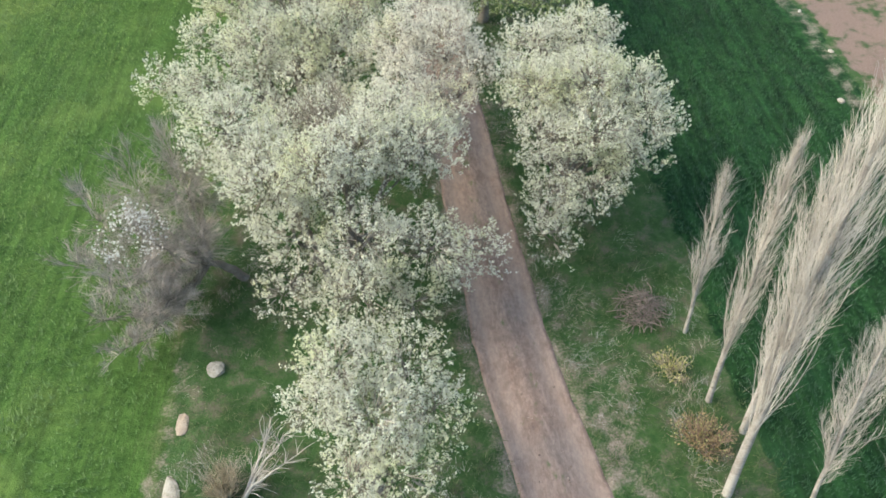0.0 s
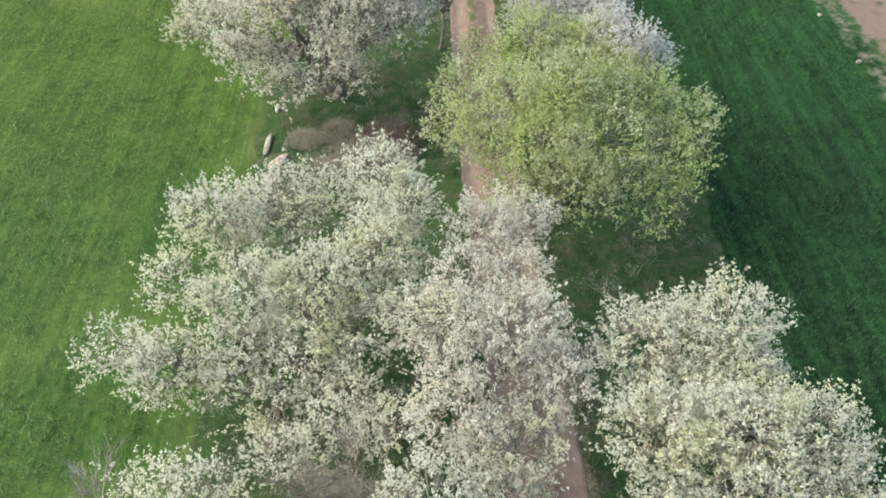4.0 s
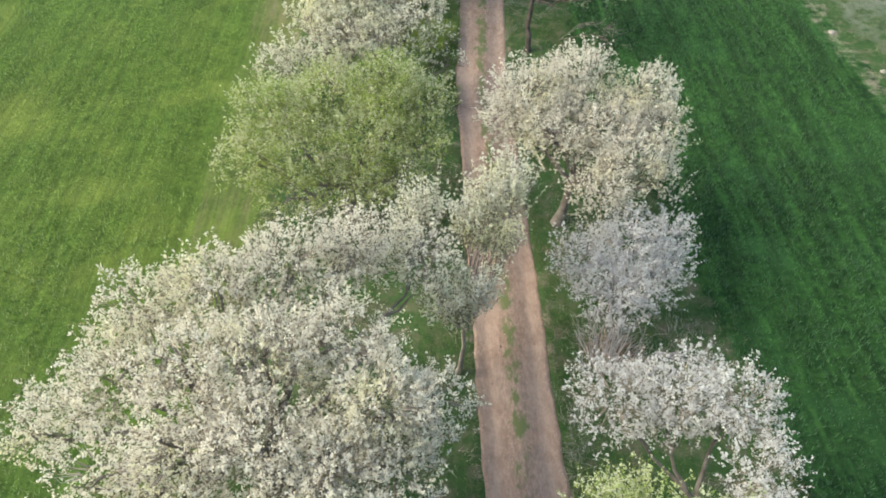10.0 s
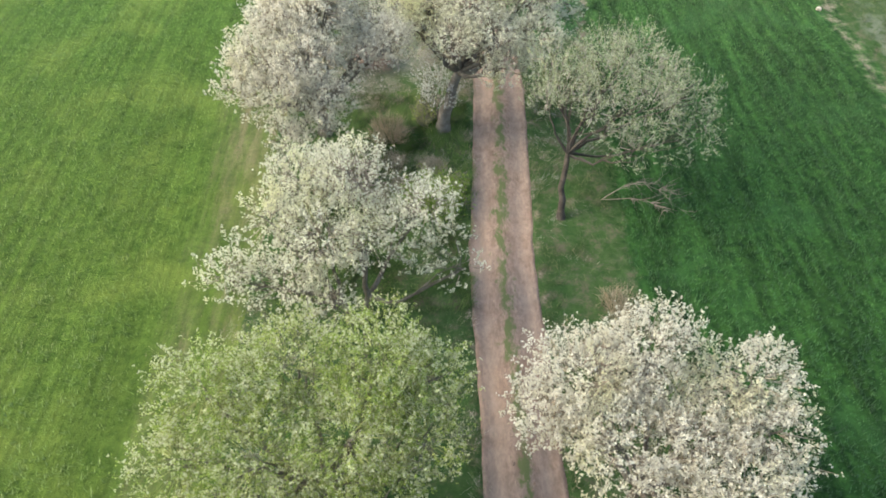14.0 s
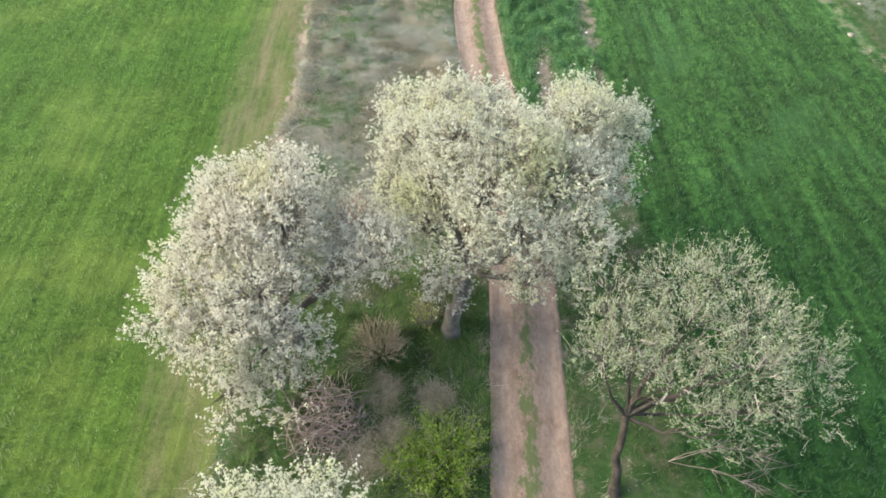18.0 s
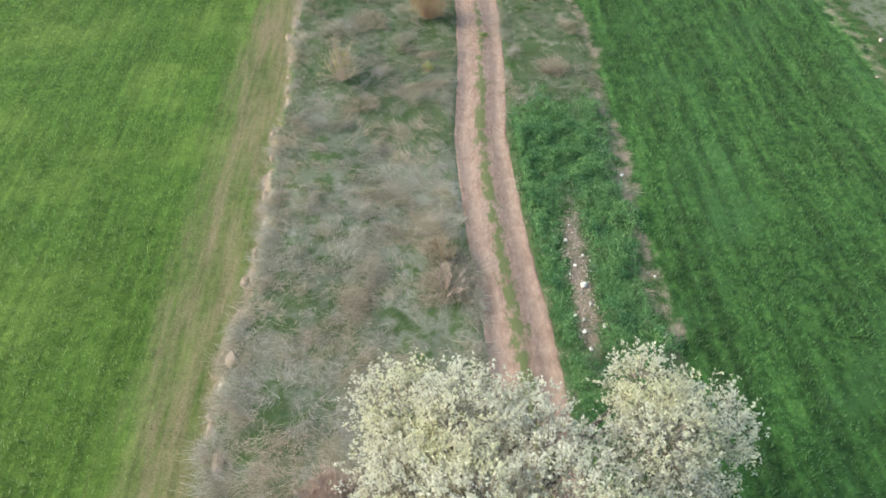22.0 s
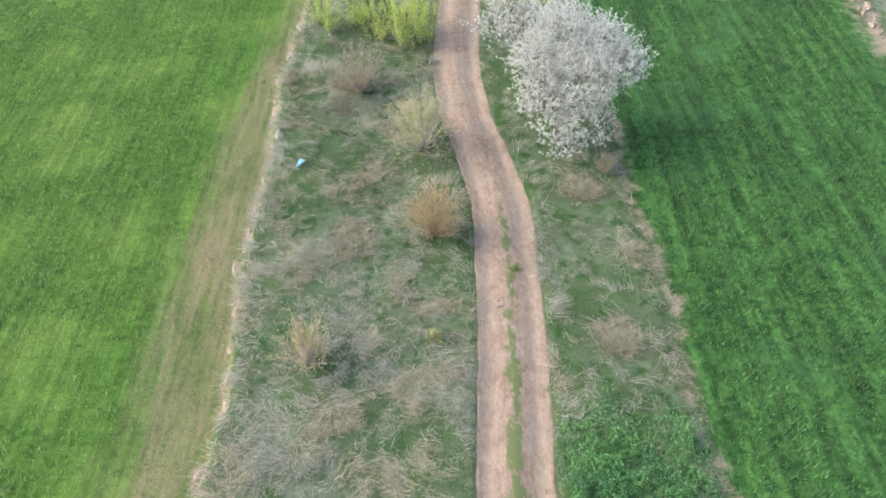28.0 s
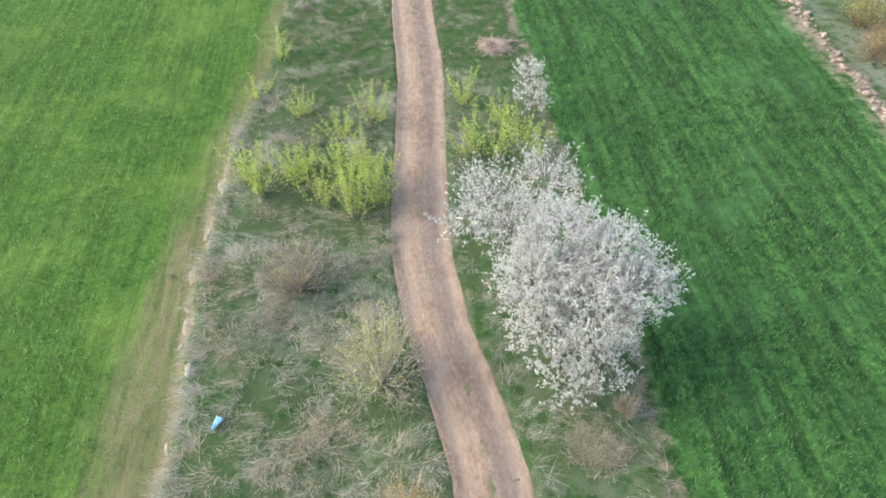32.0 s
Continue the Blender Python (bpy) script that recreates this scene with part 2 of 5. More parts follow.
def ground_material():
    m, nt, bsdf = material("ground_cover")
    at = lambda nm: node(nt, "ShaderNodeAttribute", {"attribute_name": nm}).outputs["Fac"]
    coarse, mid, fine = noise_tex(nt, 0.22, 4.0), noise_tex(nt, 1.6, 4.0), noise_tex(nt, 14.0, 6.0, 0.7)
    streak = noise_tex(nt, 3.2, 5.0, 0.65, (1.0, 0.16, 1.0), 0.05)
    clump = noise_tex(nt, 4.6, 5.0, 0.72)
    tone = maths(nt, "ADD", maths(nt, "MULTIPLY", mid, 0.3), maths(nt, "ADD", maths(nt, "MULTIPLY", streak, 0.2), maths(nt, "MULTIPLY", clump, 0.5)))
    lf = mix(nt, smooth(nt, tone, 0.37, 0.62), (0.042, 0.082, 0.019), (0.100, 0.158, 0.042))
    lf = mix(nt, maths(nt, "MULTIPLY", smooth(nt, coarse, 0.45, 0.75), 0.7), lf, (0.17, 0.215, 0.065))
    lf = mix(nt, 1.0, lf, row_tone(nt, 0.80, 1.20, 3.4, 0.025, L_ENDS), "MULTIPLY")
    rows = node(nt, "ShaderNodeTexWave", {"wave_type": "BANDS", "bands_direction": "X"}, Scale=0.42, Distortion=7.0, Detail=5.0, Detail_Scale=1.6,
                Vector=node(nt, "ShaderNodeMapping", None, Vector=node(nt, "ShaderNodeNewGeometry").outputs["Position"], Rotation=(0, 0, 0.03)).outputs[0]).outputs[1]
    rt = maths(nt, "ADD", maths(nt, "MULTIPLY", tone, 0.95), maths(nt, "MULTIPLY", rows, 0.045))
    rf = mix(nt, smooth(nt, rt, 0.38, 0.64), (0.014, 0.042, 0.014), (0.063, 0.142, 0.043))
    rf = mix(nt, smooth(nt, coarse, 0.5, 0.75), rf, (0.048, 0.115, 0.045))
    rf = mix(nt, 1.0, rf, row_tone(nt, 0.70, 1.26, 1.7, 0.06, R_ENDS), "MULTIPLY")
    col = mix(nt, at("right"), lf, rf)
    soil = mix(nt, smooth(nt, fine, 0.35, 0.65), (0.19, 0.150, 0.092), (0.305, 0.245, 0.155))
    sward = mix(nt, smooth(nt, tone, 0.38, 0.6), (0.05, 0.085, 0.022), (0.11, 0.135, 0.045))
    v = maths(nt, "ADD", at("fallow"), maths(nt, "MULTIPLY", maths(nt, "SUBTRACT", maths(nt, "ADD", maths(nt, "MULTIPLY", noise_tex(nt, 1.8, 4.0, 0.6, (1.0, 0.14, 1.0), 0.03), 0.6), maths(nt, "MULTIPLY", fine, 0.4)), 0.5), 1.5))
    band = noise_tex(nt, 2.4, 5.0, 0.65, (1.0, 0.10, 1.0), 0.03)
    fal = mix(nt, smooth(nt, maths(nt, "ADD", maths(nt, "MULTIPLY", fine, 0.3), maths(nt, "MULTIPLY", band, 0.7)), 0.34, 0.70), soil, sward)
    col = mix(nt, smooth(nt, v, 0.22, 0.88), col, fal)
    litter = mix(nt, smooth(nt, tone, 0.35, 0.68), (0.030, 0.072, 0.02), (0.074, 0.122, 0.038))
    litter = mix(nt, smooth(nt, maths(nt, "ADD", maths(nt, "MULTIPLY", mid, 0.6), maths(nt, "MULTIPLY", fine, 0.4)), 0.47, 0.64), litter, (0.125, 0.113, 0.078))
    v = maths(nt, "ADD", at("strip"), maths(nt, "MULTIPLY", maths(nt, "SUBTRACT", maths(nt, "ADD", maths(nt, "MULTIPLY", mid, 0.6), maths(nt, "MULTIPLY", fine, 0.4)), 0.5), 1.1))
    col = mix(nt, smooth(nt, v, 0.35, 0.65), col, litter)
    thatch = mix(nt, smooth(nt, noise_tex(nt, 34.0, 5.0, 0.75, (1, 0.5, 1), 0.4), 0.36, 0.62), (0.192, 0.188, 0.160), (0.350, 0.335, 0.295))
    dryg = mix(nt, smooth(nt, maths(nt, "ADD", maths(nt, "MULTIPLY", mid, 0.6), maths(nt, "MULTIPLY", coarse, 0.4)), 0.40, 0.58), thatch, (0.065, 0.105, 0.04))
    v = maths(nt, "ADD", at("dry"), maths(nt, "MULTIPLY", maths(nt, "SUBTRACT", mid, 0.5), 0.7))
    col = mix(nt, smooth(nt, v, 0.35, 0.65), col, dryg)
    v = maths(nt, "ADD", at("bare"), maths(nt, "ADD", maths(nt, "MULTIPLY", maths(nt, "SUBTRACT", fine, 0.5), 0.7), maths(nt, "MULTIPLY", maths(nt, "SUBTRACT", mid, 0.5), 1.0)))
    col = mix(nt, smooth(nt, v, 0.35, 0.8), col, mix(nt, smooth(nt, fine, 0.3, 0.7), mix(nt, mid, (0.19, 0.145, 0.11), (0.25, 0.195, 0.15)), (0.335, 0.27, 0.215)))
    v = maths(nt, "ADD", maths(nt, "MULTIPLY", at("red"), 0.62), maths(nt, "MULTIPLY", maths(nt, "SUBTRACT", maths(nt, "ADD", maths(nt, "MULTIPLY", mid, 0.5), maths(nt, "MULTIPLY", coarse, 0.5)), 0.5), 1.8))
    col = mix(nt, smooth(nt, v, 0.35, 0.65), col, mix(nt, smooth(nt, fine, 0.3, 0.7), (0.185, 0.125, 0.098), (0.28, 0.20, 0.16)))
    nt.links.new(col, bsdf.inputs["Base Color"])
    bsdf.inputs["Roughness"].default_value = 0.95
    bsdf.inputs["Specular IOR Level"].default_value = 0.15
    bumped(nt, bsdf, maths(nt, "ADD", fine, maths(nt, "MULTIPLY", tone, 1.5)), 0.7, 0.06)
    return m


def build_ground():
    xs = np.concatenate([[-3000, -1200, -500, -200, -110, -70, -50], np.arange(-40, -12, 1.0), np.arange(-12, 10.6, 0.2), np.arange(10.8, 18, 0.8), np.arange(18, 26, 0.4), np.arange(26, 40, 1.0), [41, 50, 70, 110, 200, 500, 1200, 3000]])
    ys = np.concatenate([[-3000, -1200, -500, -200, -110, -70, -45], np.arange(-32, 125, 0.4), [125.5, 130, 140, 160, 200, 300, 500, 1200, 3000]])
    X, Y = np.meshgrid(xs, ys, indexing="ij")
    Z = ground_z(X, Y)
    me = mesh_np("ground", np.stack([X, Y, Z], -1).reshape(-1, 3), grid_faces(len(xs), len(ys)), ground_material(), True)
    lx, bx, rx, fx, tx, tw = left_x(Y), bank_line(Y), right_x(Y) + wob(Y, 0.7, 0.25, 4), far_x(Y) + wob(Y, 0.5, 0.3, 2), track_x(Y), track_w(Y)
    open_y = step(Y, 49, 54)
    inside = step(X, bx - 0.1, bx + 0.1) * (1 - step(X, rx - 0.9, rx + 0.7))
    near_track = np.exp(-((np.abs(X - tx) - tw - 0.1) / (0.35 + 0.3 * (1 - step(Y, 0, 12)))) ** 2)
    late = 1 - step(Y, 100, 112)
    zones = {
        "right": step(X, tx, tx + 3),
        "fallow": step(X, lx - 2.2, lx + 1.0) * (1 - step(X, bx, bx + 0.3)) * (0.40 + 0.24 * step(Y, 40, 54) + 0.10 * step(Y, 68, 80)),
        "strip": np.maximum.reduce([step(X, fx + 1.0, fx + 2.0), inside, step(X, bx - 1.0, bx) * (1 - step(Y, 20, 30)) * (1 - step(X, rx - 0.3, rx + 0.3))]) * (1 - open_y * 0.15),
        "dry": inside * open_y * np.where(X < tx, 0.60 - 0.12 * step(Y, 64, 76), 0.46) * (0.55 + 0.45 * late),
        "bare": np.maximum.reduce([(0.30 + 0.55 * step(field_noise(X * 0.5, Y, 1.6, 2), 0.35, 0.65)) * np.exp(-((X - bx + 0.14) / 0.34) ** 2) * open_y * late, (0.42 + 0.16 * (1 - step(Y, 0, 12))) * near_track,
                                   0.56 * np.exp(-((X - rx + 0.45) / 0.6) ** 2) * open_y, 0.8 * np.exp(-((X - 4.75 - 0.03 * (Y - 62)) / 0.52) ** 2 - ((Y - 61.8) / 4.4) ** 4),
                                   0.50 * np.exp(-((X - fx - 1.1) / 0.9) ** 2), 0.52 * step(X, tx + tw - 0.5, tx + tw) * (1 - step(X, 6.2, 8.4)) * (1 - step(Y, -10, -4)), 0.9 * np.exp(-((X - fx - 1.8 - wob(Y, 0.9, 0.2, 3)) / 0.55) ** 2) * step(Y, 86, 92), 0.52 * np.exp(-(((X + 7.6) / 0.6) ** 2 + ((Y - 12.0) / 5.0) ** 2)), 0.46 * np.exp(-(((X + 8.8) / 1.9) ** 2 + ((Y + 4.6) / 2.6) ** 2)), 0.50 * np.exp(-((X + 7.45 - wob(Y, 0.8, 0.3, 2)) / 0.42) ** 2) * (1 - step(Y, -3, 6))]),
        "red": step(X, fx + 1.2, fx + 2.2) * (1 - step(Y, 30, 44)),
    }
    for nm, v in zones.items():
        a = me.attributes.new(nm, "FLOAT", "POINT")
        a.data.foreach_set("value", v.astype(np.float32).ravel())
    extra = step(X, fx + 1.5, fx + 2.5) * step(Y, 34, 46)
    a = me.attributes["dry"]
    a.data.foreach_set("value", np.maximum(zones["dry"], 0.55 * extra).astype(np.float32).ravel())
    ob = new("ground", me)
    return tagged(ob, "green crop fields with a rough grassy strip between them", "ground", kind="structure")


ground = build_ground()


# ---- the track ----
def track_material():
    m, nt, bsdf = material("trodden_earth")
    big, mid, fine = noise_tex(nt, 0.5, 3.0), noise_tex(nt, 3.0, 5.0, 0.6, (1, 0.6, 1)), noise_tex(nt, 30.0, 6.0, 0.75)
    f = maths(nt, "ADD", maths(nt, "MULTIPLY", mid, 0.6), maths(nt, "MULTIPLY", fine, 0.4))
    col = mix(nt, smooth(nt, f, 0.34, 0.66), (0.215, 0.145, 0.115), (0.345, 0.252, 0.207))
    col = mix(nt, smooth(nt, big, 0.42, 0.68), col, (0.30, 0.225, 0.188))
    across = node(nt, "ShaderNodeAttribute", {"attribute_name": "across"}).outputs["Fac"]
    along = node(nt, "ShaderNodeSeparateXYZ", None, in_0=node(nt, "ShaderNodeNewGeometry").outputs["Position"]).outputs["Y"]
    lane = node(nt, "ShaderNodeCombineXYZ", None, in_0=maths(nt, "MULTIPLY", across, 7.0), in_1=maths(nt, "MULTIPLY", along, 0.6)).outputs[0]
    lines = node(nt, "ShaderNodeTexNoise", None, Vector=lane, Scale=1.0, Detail=5.0, Roughness=0.65).outputs[0]
    col = mix(nt, 1.0, col, ramp(nt, smooth(nt, lines, 0.34, 0.66), [(0.0, (0.88, 0.875, 0.87)), (1.0, (1.08, 1.07, 1.06))]), "MULTIPLY")
    crumb = noise_tex(nt, 9.0, 6.0, 0.75, (1, 0.5, 1), 0.1)
    col = mix(nt, 1.0, col, ramp(nt, smooth(nt, crumb, 0.33, 0.67), [(0.0, (0.74, 0.74, 0.74)), (1.0, (1.13, 1.12, 1.10))]), "MULTIPLY")
    rut = node(nt, "ShaderNodeAttribute", {"attribute_name": "worn"}).outputs["Fac"]
    col = mix(nt, maths(nt, "MULTIPLY", rut, maths(nt, "MULTIPLY", mid, 0.7)), col, (0.35, 0.268, 0.218))
    gr = node(nt, "ShaderNodeAttribute", {"attribute_name": "ridge"}).outputs["Fac"]
    v = maths(nt, "ADD", gr, maths(nt, "MULTIPLY", maths(nt, "SUBTRACT", noise_tex(nt, 3.2, 6.0, 0.7, (1, 0.45, 1)), 0.5), 3.4))
    col = mix(nt, smooth(nt, v, 0.42, 0.9), col, mix(nt, fine, (0.065, 0.105, 0.035), (0.17, 0.17, 0.085)))
    nt.links.new(col, bsdf.inputs["Base Color"])
    bsdf.inputs["Roughness"].default_value = 0.95
    bsdf.inputs["Specular IOR Level"].default_value = 0.15
    bumped(nt, bsdf, f, 0.6, 0.03)
    return m


def ridge_strength(y):
    """How much grass grows between the ruts along the way."""
    return np.interp(y, [-20, 12, 22, 40, 50, 56, 72, 80, 84, 90, 112], [0.1, 0.45, 0.72, 0.78, 0.88, 0.95, 0.9, 0.6, 0.35, 0.2, 0.4])


def build_track():
    ys, us = np.arange(-32, 128, 0.24), np.linspace(-1, 1, 33)
    Y, U = np.meshgrid(ys, us, indexing="ij")
    w = track_w(Y) + wob(Y, 0.8, 0.07, 5) * np.sign(U) + 0.12 * (field_noise(Y * 1.0, U * 3, 0.5) - 0.5)
    X = track_x(Y) + U * (w + 0.12)
    a = np.abs(U)
    rut = np.exp(-((a - 0.58) / 0.24) ** 2)
    Z = 0.02 - 0.075 * rut + 0.035 * np.exp(-(U / 0.2) ** 2) - 0.16 * step(a, 0.88, 1.0) + 0.03 * (field_noise(X, Y * 0.5, 0.35) - 0.5)
    Z += 0.10 * (field_noise(X, Y, 9.0) - 0.5)
    me = mesh_np("dirt_track", np.stack([X, Y, Z], -1).reshape(-1, 3), grid_faces(len(ys), len(us)), track_material(), True)
    for nm, v in (("worn", rut), ("across", U), ("ridge", np.exp(-(U / 0.24) ** 2) * ridge_strength(Y))):
        me.attributes.new(nm, "FLOAT", "POINT").data.foreach_set("value", v.astype(np.float32).ravel())
    return tagged(new("dirt_track", me), "reddish bare earth farm track with two wheel ruts", "dirt track", kind="structure")


build_track()


# ---- plant geometry ----
def unit(v):
    return v / np.maximum(np.linalg.norm(v, axis=-1, keepdims=True), 1e-9)


def cards(centres, size, rng, narrow=0.75):
    """Small three-cornered petals or leaves, each turned at random."""
    n = len(centres)
    u = unit(rng.normal(size=(n, 3)))
    v = unit(np.cross(u, rng.normal(size=(n, 3))))
    s = (size * rng.uniform(0.65, 1.35, n))[:, None]
    pts = np.stack([centres - u * s * 0.8 - v * s * narrow, centres - u * s * 0.55 + v * s * narrow * 1.1, centres + u * s * 1.15], 1)
    return pts.reshape(-1, 3), np.arange(3 * n).reshape(n, 3)


def ribbons(a, b, wa, wb, rng):
    """Hair-thin shoots from a to b, one narrow face each."""
    n = len(a)
    u = unit(np.cross(unit(b - a), rng.normal(size=(n, 3))))
    return np.stack([a - u * wa, a + u * wa, b + u * wb, b - u * wb], 1).reshape(-1, 3), np.arange(4 * n).reshape(n, 4)


def strips(a, b, wa, wb, rng):
    """Thin stems from a to b as narrow three-sided rods."""
    n = len(a)
    d = unit(b - a)
    u = unit(np.cross(d, rng.normal(size=(n, 3))))
    v = np.cross(d, u)
    pts = []
    for p, w in ((a, wa), (b, wb)):
        for k in range(3):
            t = 2 * math.pi * k / 3
            pts.append(p + (u * math.cos(t) + v * math.sin(t)) * w)
    pts = np.stack(pts, 1).reshape(-1, 3)
    f = np.array([[0, 1, 4, 3], [1, 2, 5, 4], [2, 0, 3, 5]])
    return pts, (np.arange(n)[:, None, None] * 6 + f[None]).reshape(-1, 4)


def blades(roots, length, width, lean, rng, droop=0.5, heading=None):
    """Grass: each blade a slim pointed leaf, leaning out from its root."""
    n = len(roots)
    th = rng.uniform(0, 2 * math.pi, n) if heading is None else heading + rng.normal(0, 0.7, n)
    out = np.stack([np.cos(th), np.sin(th), np.zeros(n)], 1)
    side = np.stack([-np.sin(th), np.cos(th), np.zeros(n)], 1) * (width * rng.uniform(0.7, 1.3, n))[:, None]
    ln = (length * rng.uniform(0.6, 1.3, n))[:, None]
    tip = roots + out * ln * (lean * rng.uniform(0.4, 1.4, n))[:, None] + np.array([0, 0, 1.0]) * ln * (1 - 0.8 * droop * rng.uniform(0.5, 1.1, n))[:, None]
    return np.stack([roots - side, roots + side, tip], 1).reshape(-1, 3), np.arange(3 * n).reshape(n, 3)


def merge(pieces):
    vs, fs, n = [], [], 0
    for v, f in pieces:
        vs.append(v), fs.append(f + n)
        n += len(v)
    return np.concatenate(vs), np.concatenate(fs)


def tube(points, radii, sides=7, rng=None, knob=0.0):
    """A tapered limb along points."""
    p, r = np.asarray(points, float), np.asarray(radii, float)
    d = unit(np.gradient(p, axis=0))
    ref = np.array([0.31, 0.77, 0.21])
    u = unit(np.cross(d, ref))
    v = np.cross(d, u)
    t = np.arange(sides) * 2 * math.pi / sides
    rr = r[:, None] * (1 + (rng.normal(0, knob, (len(p), sides)) if rng is not None and knob else 0))
    ring = p[:, None] + rr[..., None] * (u[:, None] * np.cos(t)[None, :, None] + v[:, None] * np.sin(t)[None, :, None])
    n, k = len(p), sides
    i, j = np.meshgrid(np.arange(n - 1), np.arange(k), indexing="ij")
    a, b = (i * k + j).ravel(), (i * k + (j + 1) % k).ravel()
    return ring.reshape(-1, 3), np.stack([a, b, b + k, a + k], 1)


def bend(a, b, n, sag, rng, jit=0.06):
    """A wavering line from a to b that bows by sag."""
    a, b = np.asarray(a, float), np.asarray(b, float)
    t = np.linspace(0, 1, n)[:, None]
    bow = np.sin(t * math.pi)
    ln = np.linalg.norm(b - a)
    return a + (b - a) * t + bow * np.array([0, 0, sag * ln]) + bow * rng.normal(0, jit * ln, (1, 3)) + np.sin(t * math.pi) * rng.normal(0, jit * 0.33 * ln, (n, 3))


BARK = rough_mat("grey_bark", (0.13, 0.112, 0.095), (0.26, 0.23, 0.20), 3.0, 0.6, 0.03)
TWIG = rough_mat("twig_bark", (0.24, 0.20, 0.16), (0.40, 0.35, 0.285), 4.0, 0.2, 0.01)
DARK_BARK = rough_mat("dark_bark", (0.05, 0.042, 0.036), (0.12, 0.10, 0.085), 3.0, 0.6, 0.03)
SILVER_TWIG = rough_mat("mauve_grey_twig", (0.26, 0.222, 0.19), (0.46, 0.405, 0.355), 1.5, 0.1, 0.01)
GREEN_TWIG = rough_mat("green_twig", (0.22, 0.25, 0.09), (0.36, 0.38, 0.17), 4.0, 0.2, 0.01)
PALE_BARK = rough_mat("pale_poplar_bark", (0.24, 0.21, 0.185), (0.41, 0.375, 0.33), 2.5, 0.4, 0.02, spot=(0.20, 0.17, 0.14))
PALE_TWIG = rough_mat("pale_poplar_twig", (0.335, 0.30, 0.265), (0.56, 0.51, 0.455), 1.2, 0.1, 0.01)
GREY_TWIG = rough_mat("silver_twig", (0.38, 0.345, 0.34), (0.60, 0.555, 0.545), 1.5, 0.1, 0.01)
CREAM = foliage("cream_blossom", [(0.0, (0.72, 0.71, 0.52)), (0.25, (0.86, 0.85, 0.70)), (1.0, (0.93, 0.915, 0.81))], 0.58, patch=(0.5, 0.47, 0.66, (0.97, 0.98, 0.82)), sward=0.68)
WHITE = foliage("white_blossom", [(0.0, (0.66, 0.64, 0.60)), (0.3, (0.80, 0.785, 0.755)), (1.0, (0.90, 0.89, 0.87))], 0.58, sward=0.68)
PINK = foliage("pinkish_blossom", [(0.0, (0.72, 0.66, 0.53)), (0.25, (0.87, 0.83, 0.70)), (1.0, (0.94, 0.91, 0.82))], 0.58, patch=(0.5, 0.5, 0.68, (0.97, 0.98, 0.82)), sward=0.68)
GREENW = foliage("leafing_blossom", [(0.0, (0.60, 0.64, 0.36)), (0.4, (0.70, 0.72, 0.48)), (1.0, (0.82, 0.83, 0.64))], 0.58, patch=(0.42, 0.46, 0.60, (0.92, 0.98, 0.70)), sward=0.68)
GREEN = foliage("fading_blossom", [(0.0, (0.56, 0.60, 0.34)), (0.5, (0.68, 0.70, 0.46)), (1.0, (0.78, 0.78, 0.60))], 0.58, sward=0.68)
SPARSE = foliage("pale_leaf_buds", [(0.0, (0.28, 0.34, 0.17)), (0.4, (0.42, 0.48, 0.29)), (0.7, (0.48, 0.53, 0.36)), (1.0, (0.62, 0.64, 0.49))], 0.4, sward=0.3)
BUD_LEAF = foliage("olive_young_leaves", [(0.0, (0.17, 0.20, 0.07)), (0.5, (0.29, 0.32, 0.13)), (1.0, (0.43, 0.46, 0.22))], 0.5, sward=0.5)
DULL_LEAF = foliage("brownish_bud_scales", [(0.0, (0.26, 0.21, 0.145)), (0.5, (0.40, 0.34, 0.23)), (1.0, (0.54, 0.48, 0.34))], 0.45, sward=0.5)
FRESH_LEAF = foliage("fresh_green_leaves", [(0.0, (0.20, 0.31, 0.06)), (0.4, (0.34, 0.45, 0.11)), (0.8, (0.47, 0.55, 0.18)), (1.0, (0.56, 0.62, 0.27))], 0.5, patch=(0.6, 0.45, 0.62, (1.12, 1.08, 1.0)), sward=0.5)


